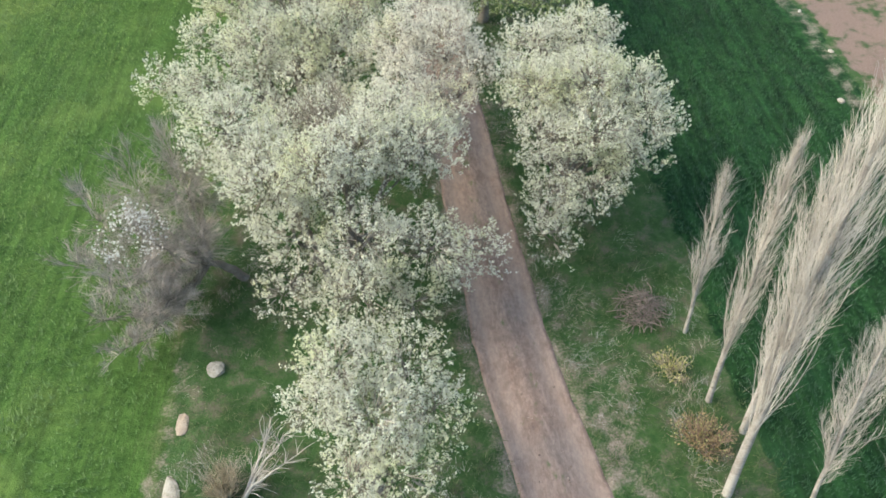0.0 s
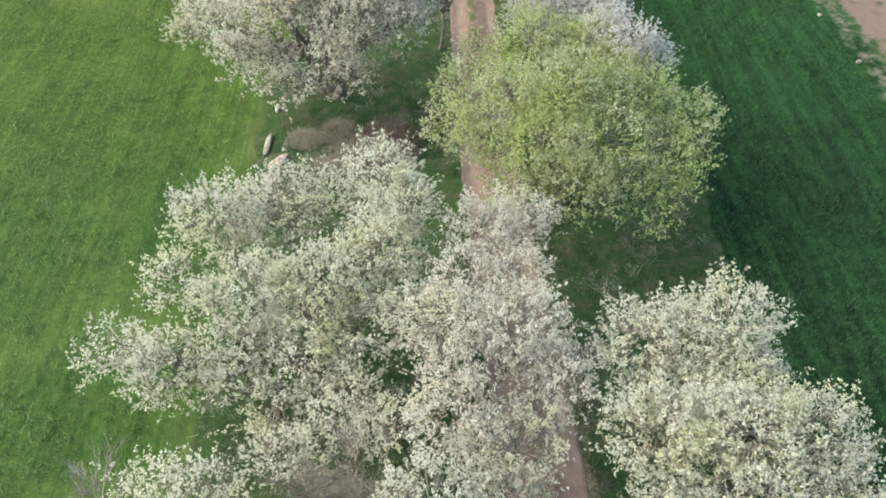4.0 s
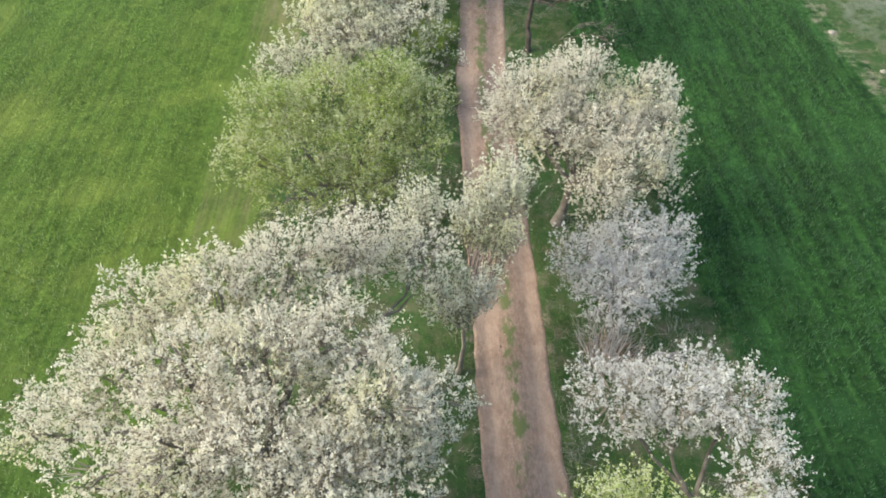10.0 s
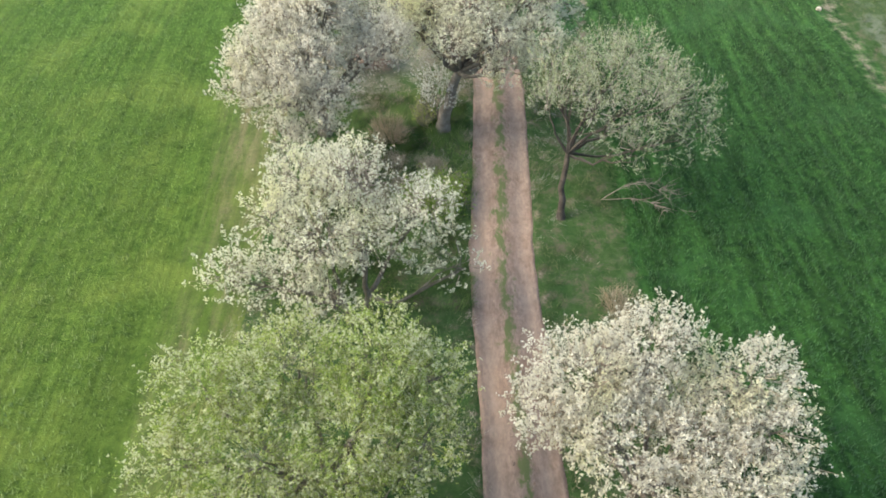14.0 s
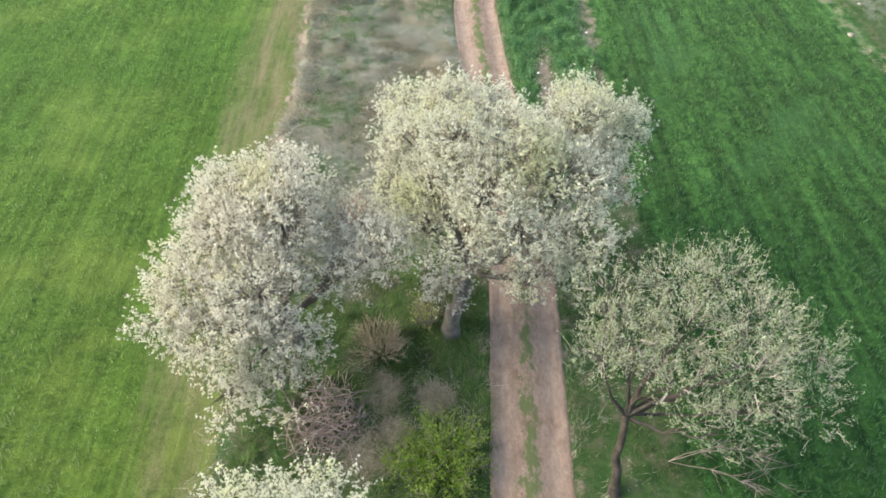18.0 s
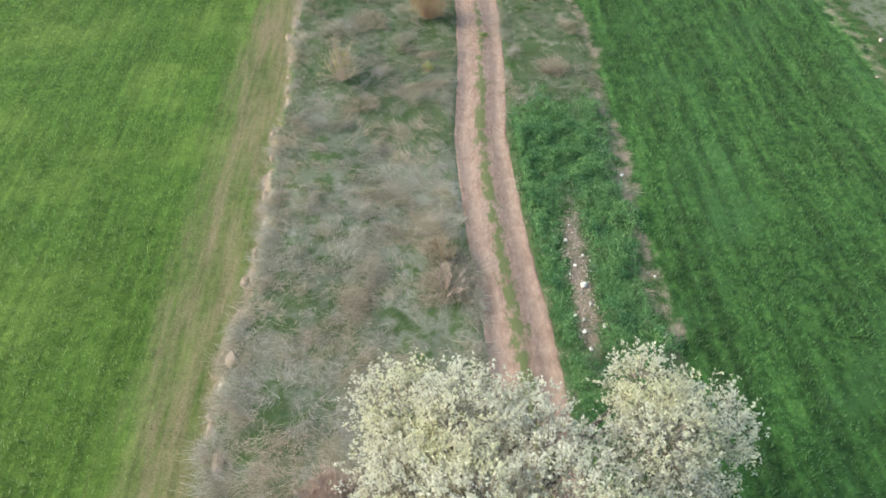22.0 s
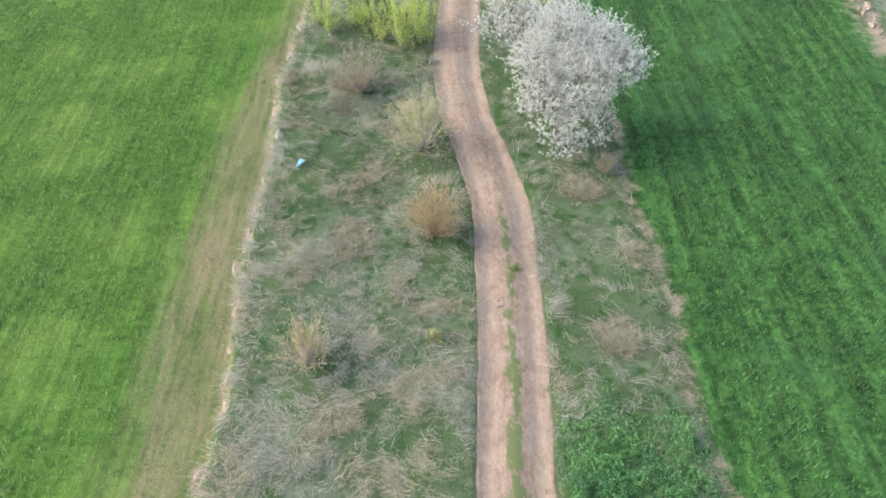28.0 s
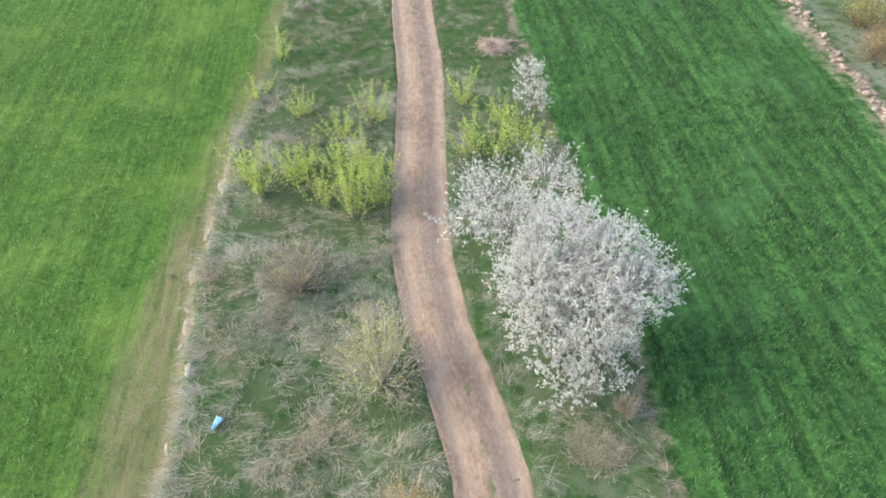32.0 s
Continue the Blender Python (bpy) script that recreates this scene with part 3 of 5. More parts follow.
def spray_points(lobes, per_r2, rng, deep=0.58):
    """Starts and headings of flowering shoots over the outsides of a crown's lobes."""
    lob = np.asarray(lobes, float) * np.array([1, 1, 1, 0.9])
    if len(lob) > 5:
        gap = np.linalg.norm(lob[:, None, :3] - lob[None, :, :3], axis=-1) + 99 * np.eye(len(lob))
        pairs = {tuple(sorted((i, int(j)))) for i in range(len(lob)) for j in np.argsort(gap[i])[:2]}
        mids = [[*((lob[i, :3] + lob[j, :3]) / 2 - (0, 0, 0.1)), 0.78 * min(lob[i, 3], lob[j, 3])] for i, j in sorted(pairs) if gap[i, j] > 0.8]
        lob = np.concatenate([lob, np.array(mids)])
    starts, heads = [], []
    zmax = lob[:, 2].max()
    for i, (x, y, z, r) in enumerate(lob):
        n = int(per_r2 * r * r * np.clip((z - 0.6) / (zmax - 0.6), 0.35, 1.0))
        d = rng.normal(size=(n, 3))
        d[:, 2] = d[:, 2] * 0.85 + 0.28
        d = unit(d)
        swell = 0.74 + 0.56 * field_noise(d[:, 0] * 3 + 10 * i, d[:, 1] * 3 + d[:, 2] * 2, 1.1)
        p = np.array([x, y, z]) + d * (r * swell * rng.uniform(deep, 0.97, n))[:, None] * np.array([1, 1, 0.9])
        for j, (a, b, c, s) in enumerate(lob):
            if j != i:
                keep = np.linalg.norm((p - (a, b, c)), axis=1) > 0.38 * s
                p, d = p[keep], d[keep]
        starts.append(p), heads.append(d)
    p, d = np.concatenate(starts), np.concatenate(heads)
    gap = 0.6 * field_noise(p[:, 0] + 0.7 * p[:, 2], p[:, 1] + 0.5 * p[:, 2], 0.8, 2) + 0.4 * field_noise(p[:, 0] - 0.6 * p[:, 2], p[:, 1] + 0.8 * p[:, 2], 0.35, 1)
    low = np.clip((zmax - p[:, 2]) / zmax, 0, 1)
    keep = gap > 0.315 + 0.20 * low
    p[:, 2] -= 0.2
    return p[keep], d[keep]


def tree(name, label, base, lobes, leaf, rng_seed, density=1.0, size=0.030, per=20, trunk=0.16, stems=1, shoot=0.5, category="tree", bark=None, twig=None, group="", twiggy=1.0, up=0.75, fork=None, wild=0.34, leafing=0.11, green=None):
    """A broad fruit tree: trunk(s), a limb to each lobe of its crown, twigs, and a crown of flowering shoots."""
    rng = np.random.default_rng(rng_seed)
    bz = float(ground_z(base[0], base[1])) - 0.05
    t = thing(name, (base[0], base[1], bz), label, category, group)
    o = np.array([base[0], base[1], bz])
    lob = np.asarray(lobes, float) - np.array([*o, 0.0])
    centre = (lob[:, :3] * lob[:, 3:] ** 2).sum(0) / (lob[:, 3] ** 2).sum()
    forks = []
    for s in range(stems):
        off = np.array([rng.normal(0, 0.25), rng.normal(0, 0.25), 0]) if stems > 1 else np.zeros(3)
        top = off * 2 + centre * np.array([0.45, 0.45, 0.42]) * rng.uniform(0.85, 1.1)
        if fork:
            top = np.array(fork, float) - o
        line = bend(off, top, 7, 0.0, rng)
        rad = np.linspace(1.25, 0.75, 7) * trunk * (1 if stems == 1 else 0.75)
        rad[0] *= 1.3
        v, f = tube(line, rad, 9, rng, 0.06)
        part("trunk", mesh_np("trunk", v, f, bark or BARK, True), t)
        forks.append(top)
    for c in lob:
        k = min(forks, key=lambda q: np.linalg.norm(q - c[:3]))
        line = bend(k, c[:3] - np.array([0, 0, 0.15 * c[3]]), 8, -0.08, rng)
        v, f = tube(line, np.linspace(0.55, 0.10, 8) * trunk, 6, rng, 0.05)
        pieces = [(v, f)]
        for _ in range(5):
            d = unit(rng.normal(size=3) + np.array([0, 0, 0.5]))
            ln2 = bend(line[rng.integers(3, 8)], c[:3] + d * c[3] * 0.5, 5, 0.05, rng)
            pieces.append(tube(ln2, np.linspace(0.2, 0.06, 5) * trunk, 5, rng))
        part("limb", mesh_np("limb", *merge(pieces), bark or BARK, True), t)
    p, d = spray_points(lob, 290 * density, rng)
    n = len(p)
    head = unit(d * 0.65 + np.array([0, 0, up]) + rng.normal(0, wild, (n, 3)))
    ln = shoot * rng.uniform(0.35, 1.5, n)
    ends = p + head * ln[:, None]
    near = np.argmin(((p[:, None] - lob[None, :, :3]) ** 2).sum(-1), 1)
    root = lob[near, :3] * 0.55 + p * 0.45
    sub = rng.random(n) < 0.30 * twiggy
    tw = [ribbons(p, ends, 0.008, 0.003, rng), ribbons(root[sub], p[sub], 0.018, 0.008, rng)]
    part("brushwood", mesh_np("brushwood", *merge(tw), twig or TWIG), t)
    if leaf:
        knots = max(2, per // 3)
        k = rng.uniform(0.10, 1.02, (n, knots)) ** 0.65
        at = (p[:, None] + head[:, None] * (ln[:, None] * k)[..., None] + rng.normal(0, 0.035, (n, knots, 3))).reshape(-1, 3)
        leafy = rng.random(len(at)) < leafing * (0.4 + 1.2 * field_noise(at[:, 0], at[:, 1] + at[:, 2], 0.7, 2))
        for nm, src, wide, tint, kw in (("crown", at[~leafy], size, leaf, 0.75), ("leaves", at[leafy], size * 0.95, green or BUD_LEAF, 0.45)):
            if len(src):
                pts = (src[:, None] + rng.normal(0, 0.022, (len(src), 3, 3))).reshape(-1, 3)
                part(nm, mesh_np(nm, *cards(pts, wide, rng, kw), tint), t)
    return t


def bare_tree(name, label, base, lobes, seed, trunk=0.12, twig=None, blossom=None, group="", kids=(5, 7, 10)):
    """A leafless tree that forks three times from its limbs down to fine twigs."""
    rng = np.random.default_rng(seed)
    bz = float(ground_z(base[0], base[1])) - 0.05
    t = thing(name, (base[0], base[1], bz), label, "tree", group)
    lob = np.asarray(lobes, float) - np.array([base[0], base[1], bz, 0.0])
    centre = (lob[:, :3] * lob[:, 3:] ** 2).sum(0) / (lob[:, 3] ** 2).sum()
    top = centre * np.array([0.35, 0.35, 0.4])
    part("trunk", mesh_np("trunk", *tube(bend((0, 0, 0), top, 7, 0, rng), np.linspace(1.4, 0.8, 7) * trunk, 8, rng, 0.06), BARK, True), t)
    tips = []
    for c in lob:
        line = bend(top, c[:3] + np.array([0, 0, 0.2 * c[3]]), 9, -0.06, rng)
        pcs = [tube(line, np.linspace(0.5, 0.08, 9) * trunk, 6, rng)]
        part("limb", mesh_np("limb", *merge(pcs), BARK, True), t)
        a, b, w = line[3:-1], line[4:], 0.014
        fine = []
        for k, m in enumerate(kids):
            n = len(a) * m
            i = np.repeat(np.arange(len(a)), m)
            s = a[i] + (b - a)[i] * rng.uniform(0.15, 1.0, (n, 1))
            d = unit(unit(b - a)[i] * 0.7 + unit(s - c[:3]) * 0.45 + rng.normal(0, 0.5, (n, 3)) + np.array([0, 0, 0.18]))
            e = s + d * (c[3] * (0.80, 0.52, 0.34)[k] * rng.uniform(0.5, 1.2, (n, 1)))
            fine.append((strips if k < 1 else ribbons)(s, e, w, w * 0.5, rng))
            a, b, w = s, e, w * 0.62
        part("brushwood", mesh_np("brushwood", *merge(fine), twig or TWIG), t)
        tips.append(b)
    if blossom:
        q = np.concatenate(tips)
        bx, by, bz2, br, n = blossom[1]
        near = q[np.linalg.norm(q - (np.array([bx, by, bz2]) - np.array([base[0], base[1], bz])), axis=1) < br]
        if len(near):
            pts = near[rng.integers(0, len(near), n)] + rng.normal(0, 0.06, (n, 3))
            part("blossom", mesh_np("blossom", *cards(pts, 0.045, rng), blossom[0]), t)
    return t


# ---- the trees along the track, in the order of the flight ----
ROW = "trees along the track"
rb2 = random.Random(30)
bare_tree("bare_tree", "leafless silver-grey spreading tree beside the bright field", (-5.6, -3.4),
          [(-9.9, -3.2, 3.0, 1.26), (-8.8, -1.9, 3.2, 1.48), (-8.0, -0.1, 3.2, 1.10), (-7.4, -1.7, 3.4, 1.49), (-7.8, -4.5, 3.2, 1.38), (-8.7, -5.7, 2.4, 1.28),
           (-6.5, -3.8, 2.6, 1.08), (-9.4, -6.4, 1.7, 1.00), (-7.9, -6.5, 1.9, 1.00), (-8.7, -7.3, 1.3, 0.90), (-10.3, -4.6, 2.2, 1.10)], 20, 0.13, SILVER_TWIG, (WHITE, (-8.3, -4.5, 4.0, 1.2, 520)), ROW)
tree("fruit_tree", "broad cream-white blossoming fruit tree standing beside the track", (-2.2, -3.9),
     [(-5.5, -1.5, 5.2, 1.52), (-4.1, -3.8, 4.8, 1.53), (-2.5, -4.0, 5.6, 1.24), (-1.5, -3.3, 5.6, 1.35), (0.6, -2.5, 5.2, 1.50), (-0.3, -1.4, 5.5, 1.08),
      (-3.3, -5.0, 3.8, 1.36), (-1.2, -5.7, 4.2, 1.40), (0.8, -5.5, 3.6, 1.36), (2.4, -5.1, 3.0, 0.88), (-3.7, -6.2, 2.6, 1.03), (-1.3, -6.7, 3.0, 1.34),
      (0.2, -6.8, 2.5, 1.02)], CREAM, 21, trunk=0.2, stems=2, group=ROW)
tree("fruit_tree", "cream-white blossoming fruit tree with a low side branch over the field", (-4.2, 6.3),
     [(-6.7, 8.3, 4.2, 1.45), (-4.8, 8.8, 4.2, 1.38), (-7.6, 6.4, 3.6, 1.12), (-5.4, 5.5, 4.0, 1.45), (-3.2, 5.8, 4.2, 1.45), (-9.2, 4.4, 3.0, 0.99),
      (-7.4, 3.7, 3.2, 1.23), (-1.8, 9.5, 4.8, 1.19), (-1.0, 8.1, 4.8, 1.05), (-1.7, 6.5, 4.5, 1.29), (-3.4, 4.6, 3.6, 1.25),
      (-5.6, 4.3, 3.4, 1.08), (-3.7, 3.9, 3.4, 1.21), (-2.2, 4.3, 3.6, 1.07), (-0.9, 4.5, 4.0, 1.06), (-7.2, 4.2, 2.6, 1.02), (-2.5, 2.9, 3.0, 0.89), (-5.4, 3.1, 2.8, 1.13), (-4.2, 2.3, 2.6, 0.96), (-8.4, 3.8, 2.2, 0.79), (-1.2, 1.2, 4.0, 0.8), (-2.7, 1.3, 3.7, 0.85), (-4.0, 0.6, 3.6, 0.8)], CREAM, 22, 0.9, trunk=0.18, stems=2, group=ROW)
tree("fruit_tree", "tall white blossoming fruit tree whose crown overhangs the track", (0.6, 2.6),
     [(0.1, 3.4, 5.2, 1.15), (1.8, 3.1, 5.2, 1.31), (2.9, 2.1, 4.8, 0.88), (0.2, 1.1, 4.8, 1.09), (1.6, 0.1, 4.8, 0.97), (1.3, -0.8, 4.5, 0.81),
      (1.1, 7.1, 4.6, 1.12), (2.4, 7.8, 4.2, 1.16)], PINK, 23, trunk=0.16, green=DULL_LEAF, leafing=0.1, group=ROW)
bare_tree("bare_tree", "small leafless grey-brown tree hemmed in by blossoming crowns", (-2.0, -0.4),
          [(-1.9, -0.1, 4.5, 1.25), (-2.9, -0.8, 4.4, 1.2), (-1.4, -1.3, 4.5, 1.1), (-2.5, -2.1, 4.5, 1.1), (-3.4, -1.9, 4.2, 1.0), (-2.3, -3.0, 4.3, 1.0)], 24, 0.09, TWIG, None, ROW)
tree("fruit_tree", "rounded cream-white blossoming fruit tree beside the dark green field", (6.0, -0.9),
     [(4.9, 2.7, 5.0, 1.30), (6.8, 2.9, 5.4, 1.29), (4.6, 0.2, 5.2, 1.26), (6.5, 0.1, 5.4, 1.33), (8.2, 0.2, 5.0, 1.20), (8.4, -1.2, 4.6, 1.02),
      (4.7, -1.6, 4.4, 1.15), (6.4, -1.8, 4.8, 1.27), (7.7, -2.2, 4.0, 1.01), (4.8, -3.2, 3.4, 0.99), (6.3, -3.1, 3.2, 0.86), (4.8, -4.2, 2.4, 0.99), (7.2, 1.4, 4.6, 1.12), (5.7, 0.9, 4.6, 1.03), (6.7, 0.3, 5.0, 0.87)], CREAM, 25, 1.05, trunk=0.2, group=ROW)
tree("fruit_tree", "loose green-white blossoming fruit tree with sparse lower branches", (-1.0, -11.4),
     [(-1.8, -9.8, 4.2, 1.15), (-0.1, -9.7, 3.8, 1.11), (-2.4, -10.7, 3.6, 0.86), (-1.0, -11.3, 3.8, 1.26), (0.6, -10.7, 3.2, 1.03), (-0.4, -12.5, 3.2, 1.23),
      (-1.5, -12.7, 3.4, 0.81)], CREAM, 26, 0.8, trunk=0.13, group=ROW)
tree("fruit_tree", "large round tree with fresh green leaves and fading cream blossom", (4.4, 13.0),
     [(3.5, 16.3, 5.2, 1.43), (1.4, 16.0, 4.4, 0.97), (5.7, 15.7, 5.2, 1.25), (2.5, 13.0, 5.0, 1.43), (4.4, 12.8, 5.4, 1.54), (6.6, 13.1, 5.0, 1.43),
      (8.5, 12.4, 4.2, 1.15), (0.5, 13.1, 3.8, 1.13), (1.6, 11.9, 4.0, 1.14), (3.5, 11.1, 4.6, 1.49), (5.5, 11.0, 4.6, 1.48), (7.8, 11.0, 3.8, 1.25),
      (2.6, 10.3, 3.4, 1.24), (4.5, 9.7, 3.6, 1.33), (6.9, 9.8, 3.2, 1.36), (0.6, 15.7, 3.6, 0.82)], GREENW, 27, 0.95, twig=GREEN_TWIG, leafing=0.42, green=FRESH_LEAF, trunk=0.22, group=ROW)
tree("fruit_tree", "cool white blossoming fruit tree crowded behind a greener one", (6.0, 18.4),
     [(3.9, 19.9, 4.4, 1.13), (5.4, 19.9, 4.6, 1.20), (6.7, 19.4, 4.7, 1.10), (6.5, 17.6, 5.0, 0.81), (6.0, 16.0, 5.6, 0.74), (6.7, 14.8, 6.0, 0.87),
      (7.6, 14.5, 5.3, 0.71)], WHITE, 28, 1.1, trunk=0.15, green=DULL_LEAF, leafing=0.1, group=ROW)
tree("fruit_tree", "very broad pinkish-white blossoming fruit tree drooping over the field edge", (-4.6, 20.4),
     [(-4.6, 19.0, 2.7, 1.1), (-3.1, 19.1, 2.8, 1.0), (-6.3, 18.3, 3.5, 0.95), (-7.2, 18.9, 3.4, 0.85), (-7.6, 22.3, 5.7, 1.17), (-5.6, 22.3, 6.3, 1.15), (-4.0, 23.0, 6.2, 1.26), (-2.4, 23.9, 5.8, 1.23), (-0.7, 24.0, 5.2, 1.09), (-9.3, 20.0, 4.4, 1.21),
      (-10.2, 19.7, 3.8, 0.77), (-7.9, 20.4, 5.3, 1.34), (-5.8, 19.9, 6.2, 1.34), (-4.1, 20.0, 6.4, 1.34), (-2.4, 20.6, 6.2, 1.30), (-1.5, 18.9, 6.1, 1.23),
      (-0.4, 19.5, 5.3, 0.94), (-7.7, 18.1, 5.0, 1.17), (-5.8, 18.2, 5.7, 1.35), (-3.9, 18.1, 6.0, 1.33), (-2.6, 17.7, 5.8, 1.18), (-1.3, 17.9, 5.0, 1.23),
      (-7.7, 17.3, 4.2, 1.04), (-3.7, 16.9, 4.6, 1.07), (-3.2, 16.2, 3.7, 0.81), (-5.7, 16.2, 3.4, 1.10)], PINK, 29, 0.85, trunk=0.22, stems=3, green=DULL_LEAF, leafing=0.1, group=ROW)
tree("fruit_tree", "slender forked white blossoming fruit tree leaning over the track", (0.2, 23.8),
     [(x + rb2.uniform(-0.5, 0.5), y + rb2.uniform(-0.5, 0.5), z + rb2.uniform(-0.4, 0.5), rb2.uniform(0.42, 0.58)) for x, y, z in
      ((1.4, 26.7, 4.8), (1.8, 25.9, 4.4), (0.7, 25.4, 4.3), (1.1, 23.9, 3.6), (-0.1, 23.5, 3.7), (-0.8, 26.0, 4.7)) for k in range(3)],
     CREAM, 30, 1.7, trunk=0.07, shoot=1.1, group=ROW, up=2.6, wild=0.24, twiggy=0.3)
tree("fruit_tree", "white blossoming fruit tree with a bare dark trunk beside the track", (4.2, 30.4),
     [(3.0, 32.0, 4.8, 1.45), (4.7, 32.5, 5.0, 1.37), (2.1, 31.4, 4.4, 0.99), (7.1, 31.8, 4.8, 1.17), (7.3, 30.7, 4.3, 1.06), (3.8, 30.4, 4.3, 1.40),
      (5.4, 30.5, 4.3, 1.23), (6.3, 29.1, 4.0, 1.28), (5.0, 28.2, 3.7, 1.17), (7.1, 28.8, 3.5, 0.94)], PINK, 31, 1.0, trunk=0.17, green=DULL_LEAF, leafing=0.1, group=ROW)
tree("fruit_tree", "low bluish-white blossoming thicket with trailing grey twigs", (5.4, 26.0),
     [(4.3, 26.2, 2.6, 1.06), (5.8, 26.6, 2.8, 1.23), (7.2, 27.1, 2.6, 0.84), (5.1, 24.9, 2.4, 1.26), (6.3, 25.4, 2.2, 0.96), (7.3, 26.1, 2.2, 0.66)],
     WHITE, 32, 0.8, trunk=0.1, stems=3, twig=GREY_TWIG, twiggy=2.0, green=DULL_LEAF, leafing=0.1, group=ROW)
tree("fruit_tree", "leafy yellow-green tree with the last cream blossom", (-3.6, 31.3),
     [(-6.2, 32.3, 4.2, 1.49), (-4.2, 32.8, 4.4, 1.50), (-1.9, 32.8, 4.8, 1.48), (-0.6, 32.4, 4.4, 1.11), (-6.8, 30.9, 3.2, 1.29), (-4.8, 30.7, 3.6, 1.45),
      (-2.6, 31.0, 4.0, 1.62), (-0.8, 31.1, 3.6, 1.19), (-5.7, 30.1, 2.2, 1.21), (-4.2, 30.1, 2.6, 1.10), (-3.0, 29.8, 2.8, 1.1), (-1.6, 30.0, 2.8, 1.0)], GREEN, 33, 1.0, twig=GREEN_TWIG, leafing=0.6, green=FRESH_LEAF, trunk=0.18, stems=2, group=ROW)
tree("fruit_tree", "two-topped cream-white blossoming fruit tree", (-3.4, 38.0),
     [(-4.5, 39.7, 4.6, 1.33), (-3.0, 39.5, 5.0, 1.30), (-0.6, 38.5, 4.6, 1.03), (-5.5, 38.6, 4.0, 1.05), (-3.8, 37.8, 4.0, 1.45), (-2.5, 37.7, 4.0, 1.02),
      (-6.9, 37.2, 3.0, 0.95), (-5.1, 36.9, 3.0, 1.29), (-3.6, 36.3, 2.6, 0.94), (0.4, 37.9, 2.4, 0.81)], CREAM, 34, 0.9, trunk=0.16, stems=2, group=ROW)
tree("fruit_tree", "dense pinkish-white blossoming fruit tree at the bright field edge", (-5.2, 48.0),
     [(-6.1, 48.7, 6.05, 1.18), (-4.6, 48.9, 6.15, 1.18), (-6.2, 47.4, 5.8, 1.25), (-4.6, 47.6, 6.0, 1.33), (-6.9, 46.2, 5.1, 1.31), (-5.1, 45.8, 5.2, 1.37),
      (-7.7, 45.6, 4.4, 0.99), (-6.0, 44.9, 4.3, 1.21), (-4.3, 45.2, 4.1, 1.07), (-6.1, 43.9, 3.0, 0.90), (-4.6, 44.1, 3.2, 0.98), (-2.8, 48.4, 5.1, 1.0),
      (-2.0, 47.5, 4.9, 1.03), (-3.3, 47.0, 4.5, 0.95)], PINK, 35, 1.25, trunk=0.19, green=DULL_LEAF, leafing=0.04, group=ROW)
tree("fruit_tree", "thinly leafed grey tree with pale buds and broken low branches", (4.3, 42.4),
     [(3.9, 45.4, 5.2, 0.96), (5.6, 45.6, 5.4, 0.96), (7.2, 46.0, 5.2, 0.97), (4.3, 44.1, 5.0, 1.00), (5.8, 44.2, 5.2, 1.07), (7.6, 44.4, 5.0, 1.08),
      (9.0, 44.1, 4.3, 1.02), (3.6, 43.9, 4.5, 0.78), (5.2, 43.0, 4.5, 1.05), (7.0, 43.0, 4.7, 1.19), (9.1, 43.1, 3.3, 0.94), (6.8, 42.5, 3.1, 0.93)],
     SPARSE, 36, 0.66, size=0.020, per=18, leafing=0.3, trunk=0.12, bark=DARK_BARK, group=ROW, fork=(4.5, 43.5, 2.3), twig=SILVER_TWIG, twiggy=0.25)
tree("fruit_tree", "large cream blossoming fruit tree whose crown spans the track", (-0.1, 48.2),
     [(-1.1, 53.0, 5.45, 1.22), (0.2, 52.3, 6.2, 1.13), (1.5, 51.9, 6.0, 1.13), (-1.1, 51.3, 5.6, 1.11), (0.4, 50.3, 6.3, 1.35), (2.1, 50.2, 6.3, 1.20),
      (4.2, 53.3, 5.6, 0.86), (4.2, 51.8, 5.8, 1.29), (5.6, 52.4, 5.2, 1.00), (3.4, 49.6, 5.5, 1.36), (5.0, 50.2, 4.9, 0.94), (-0.5, 49.9, 5.0, 1.24),
      (1.1, 48.7, 5.5, 1.31), (2.0, 47.8, 4.8, 1.16), (3.7, 48.1, 4.5, 1.19), (2.4, 47.3, 3.5, 0.90), (-0.1, 51.4, 5.6, 0.96), (-0.9, 49.2, 4.3, 0.95), (0.3, 47.9, 4.6, 0.95), (-1.6, 50.4, 4.7, 0.85)], CREAM, 37, 1.35, leafing=0.05, trunk=0.24, group=ROW)
tree("blossom_shrub", "small white blossoming shrub at the foot of a tree", (-0.3, 49.0), [(-0.2, 48.7, 1.6, 0.84), (-0.5, 49.4, 1.8, 0.68)], WHITE, 38, 0.7, trunk=0.05, category="shrub")
tree("fruit_tree", "bushy pure white blossoming fruit tree beside the bend of the track", (4.9, 85.6),
     [(5.1, 87.1, 4.4, 1.45), (6.5, 86.3, 4.3, 1.17), (4.0, 86.1, 3.8, 1.17), (5.6, 85.0, 3.6, 1.39), (6.9, 85.1, 3.9, 0.97), (4.2, 85.0, 2.5, 1.18),
      (5.8, 84.2, 2.0, 1.09), (4.8, 83.9, 1.4, 0.76), (7.6, 85.3, 4.0, 0.65)], WHITE, 39, 1.25, trunk=0.13, stems=3, group=ROW, shoot=0.55, twig=GREY_TWIG, leafing=0.08, green=DULL_LEAF)

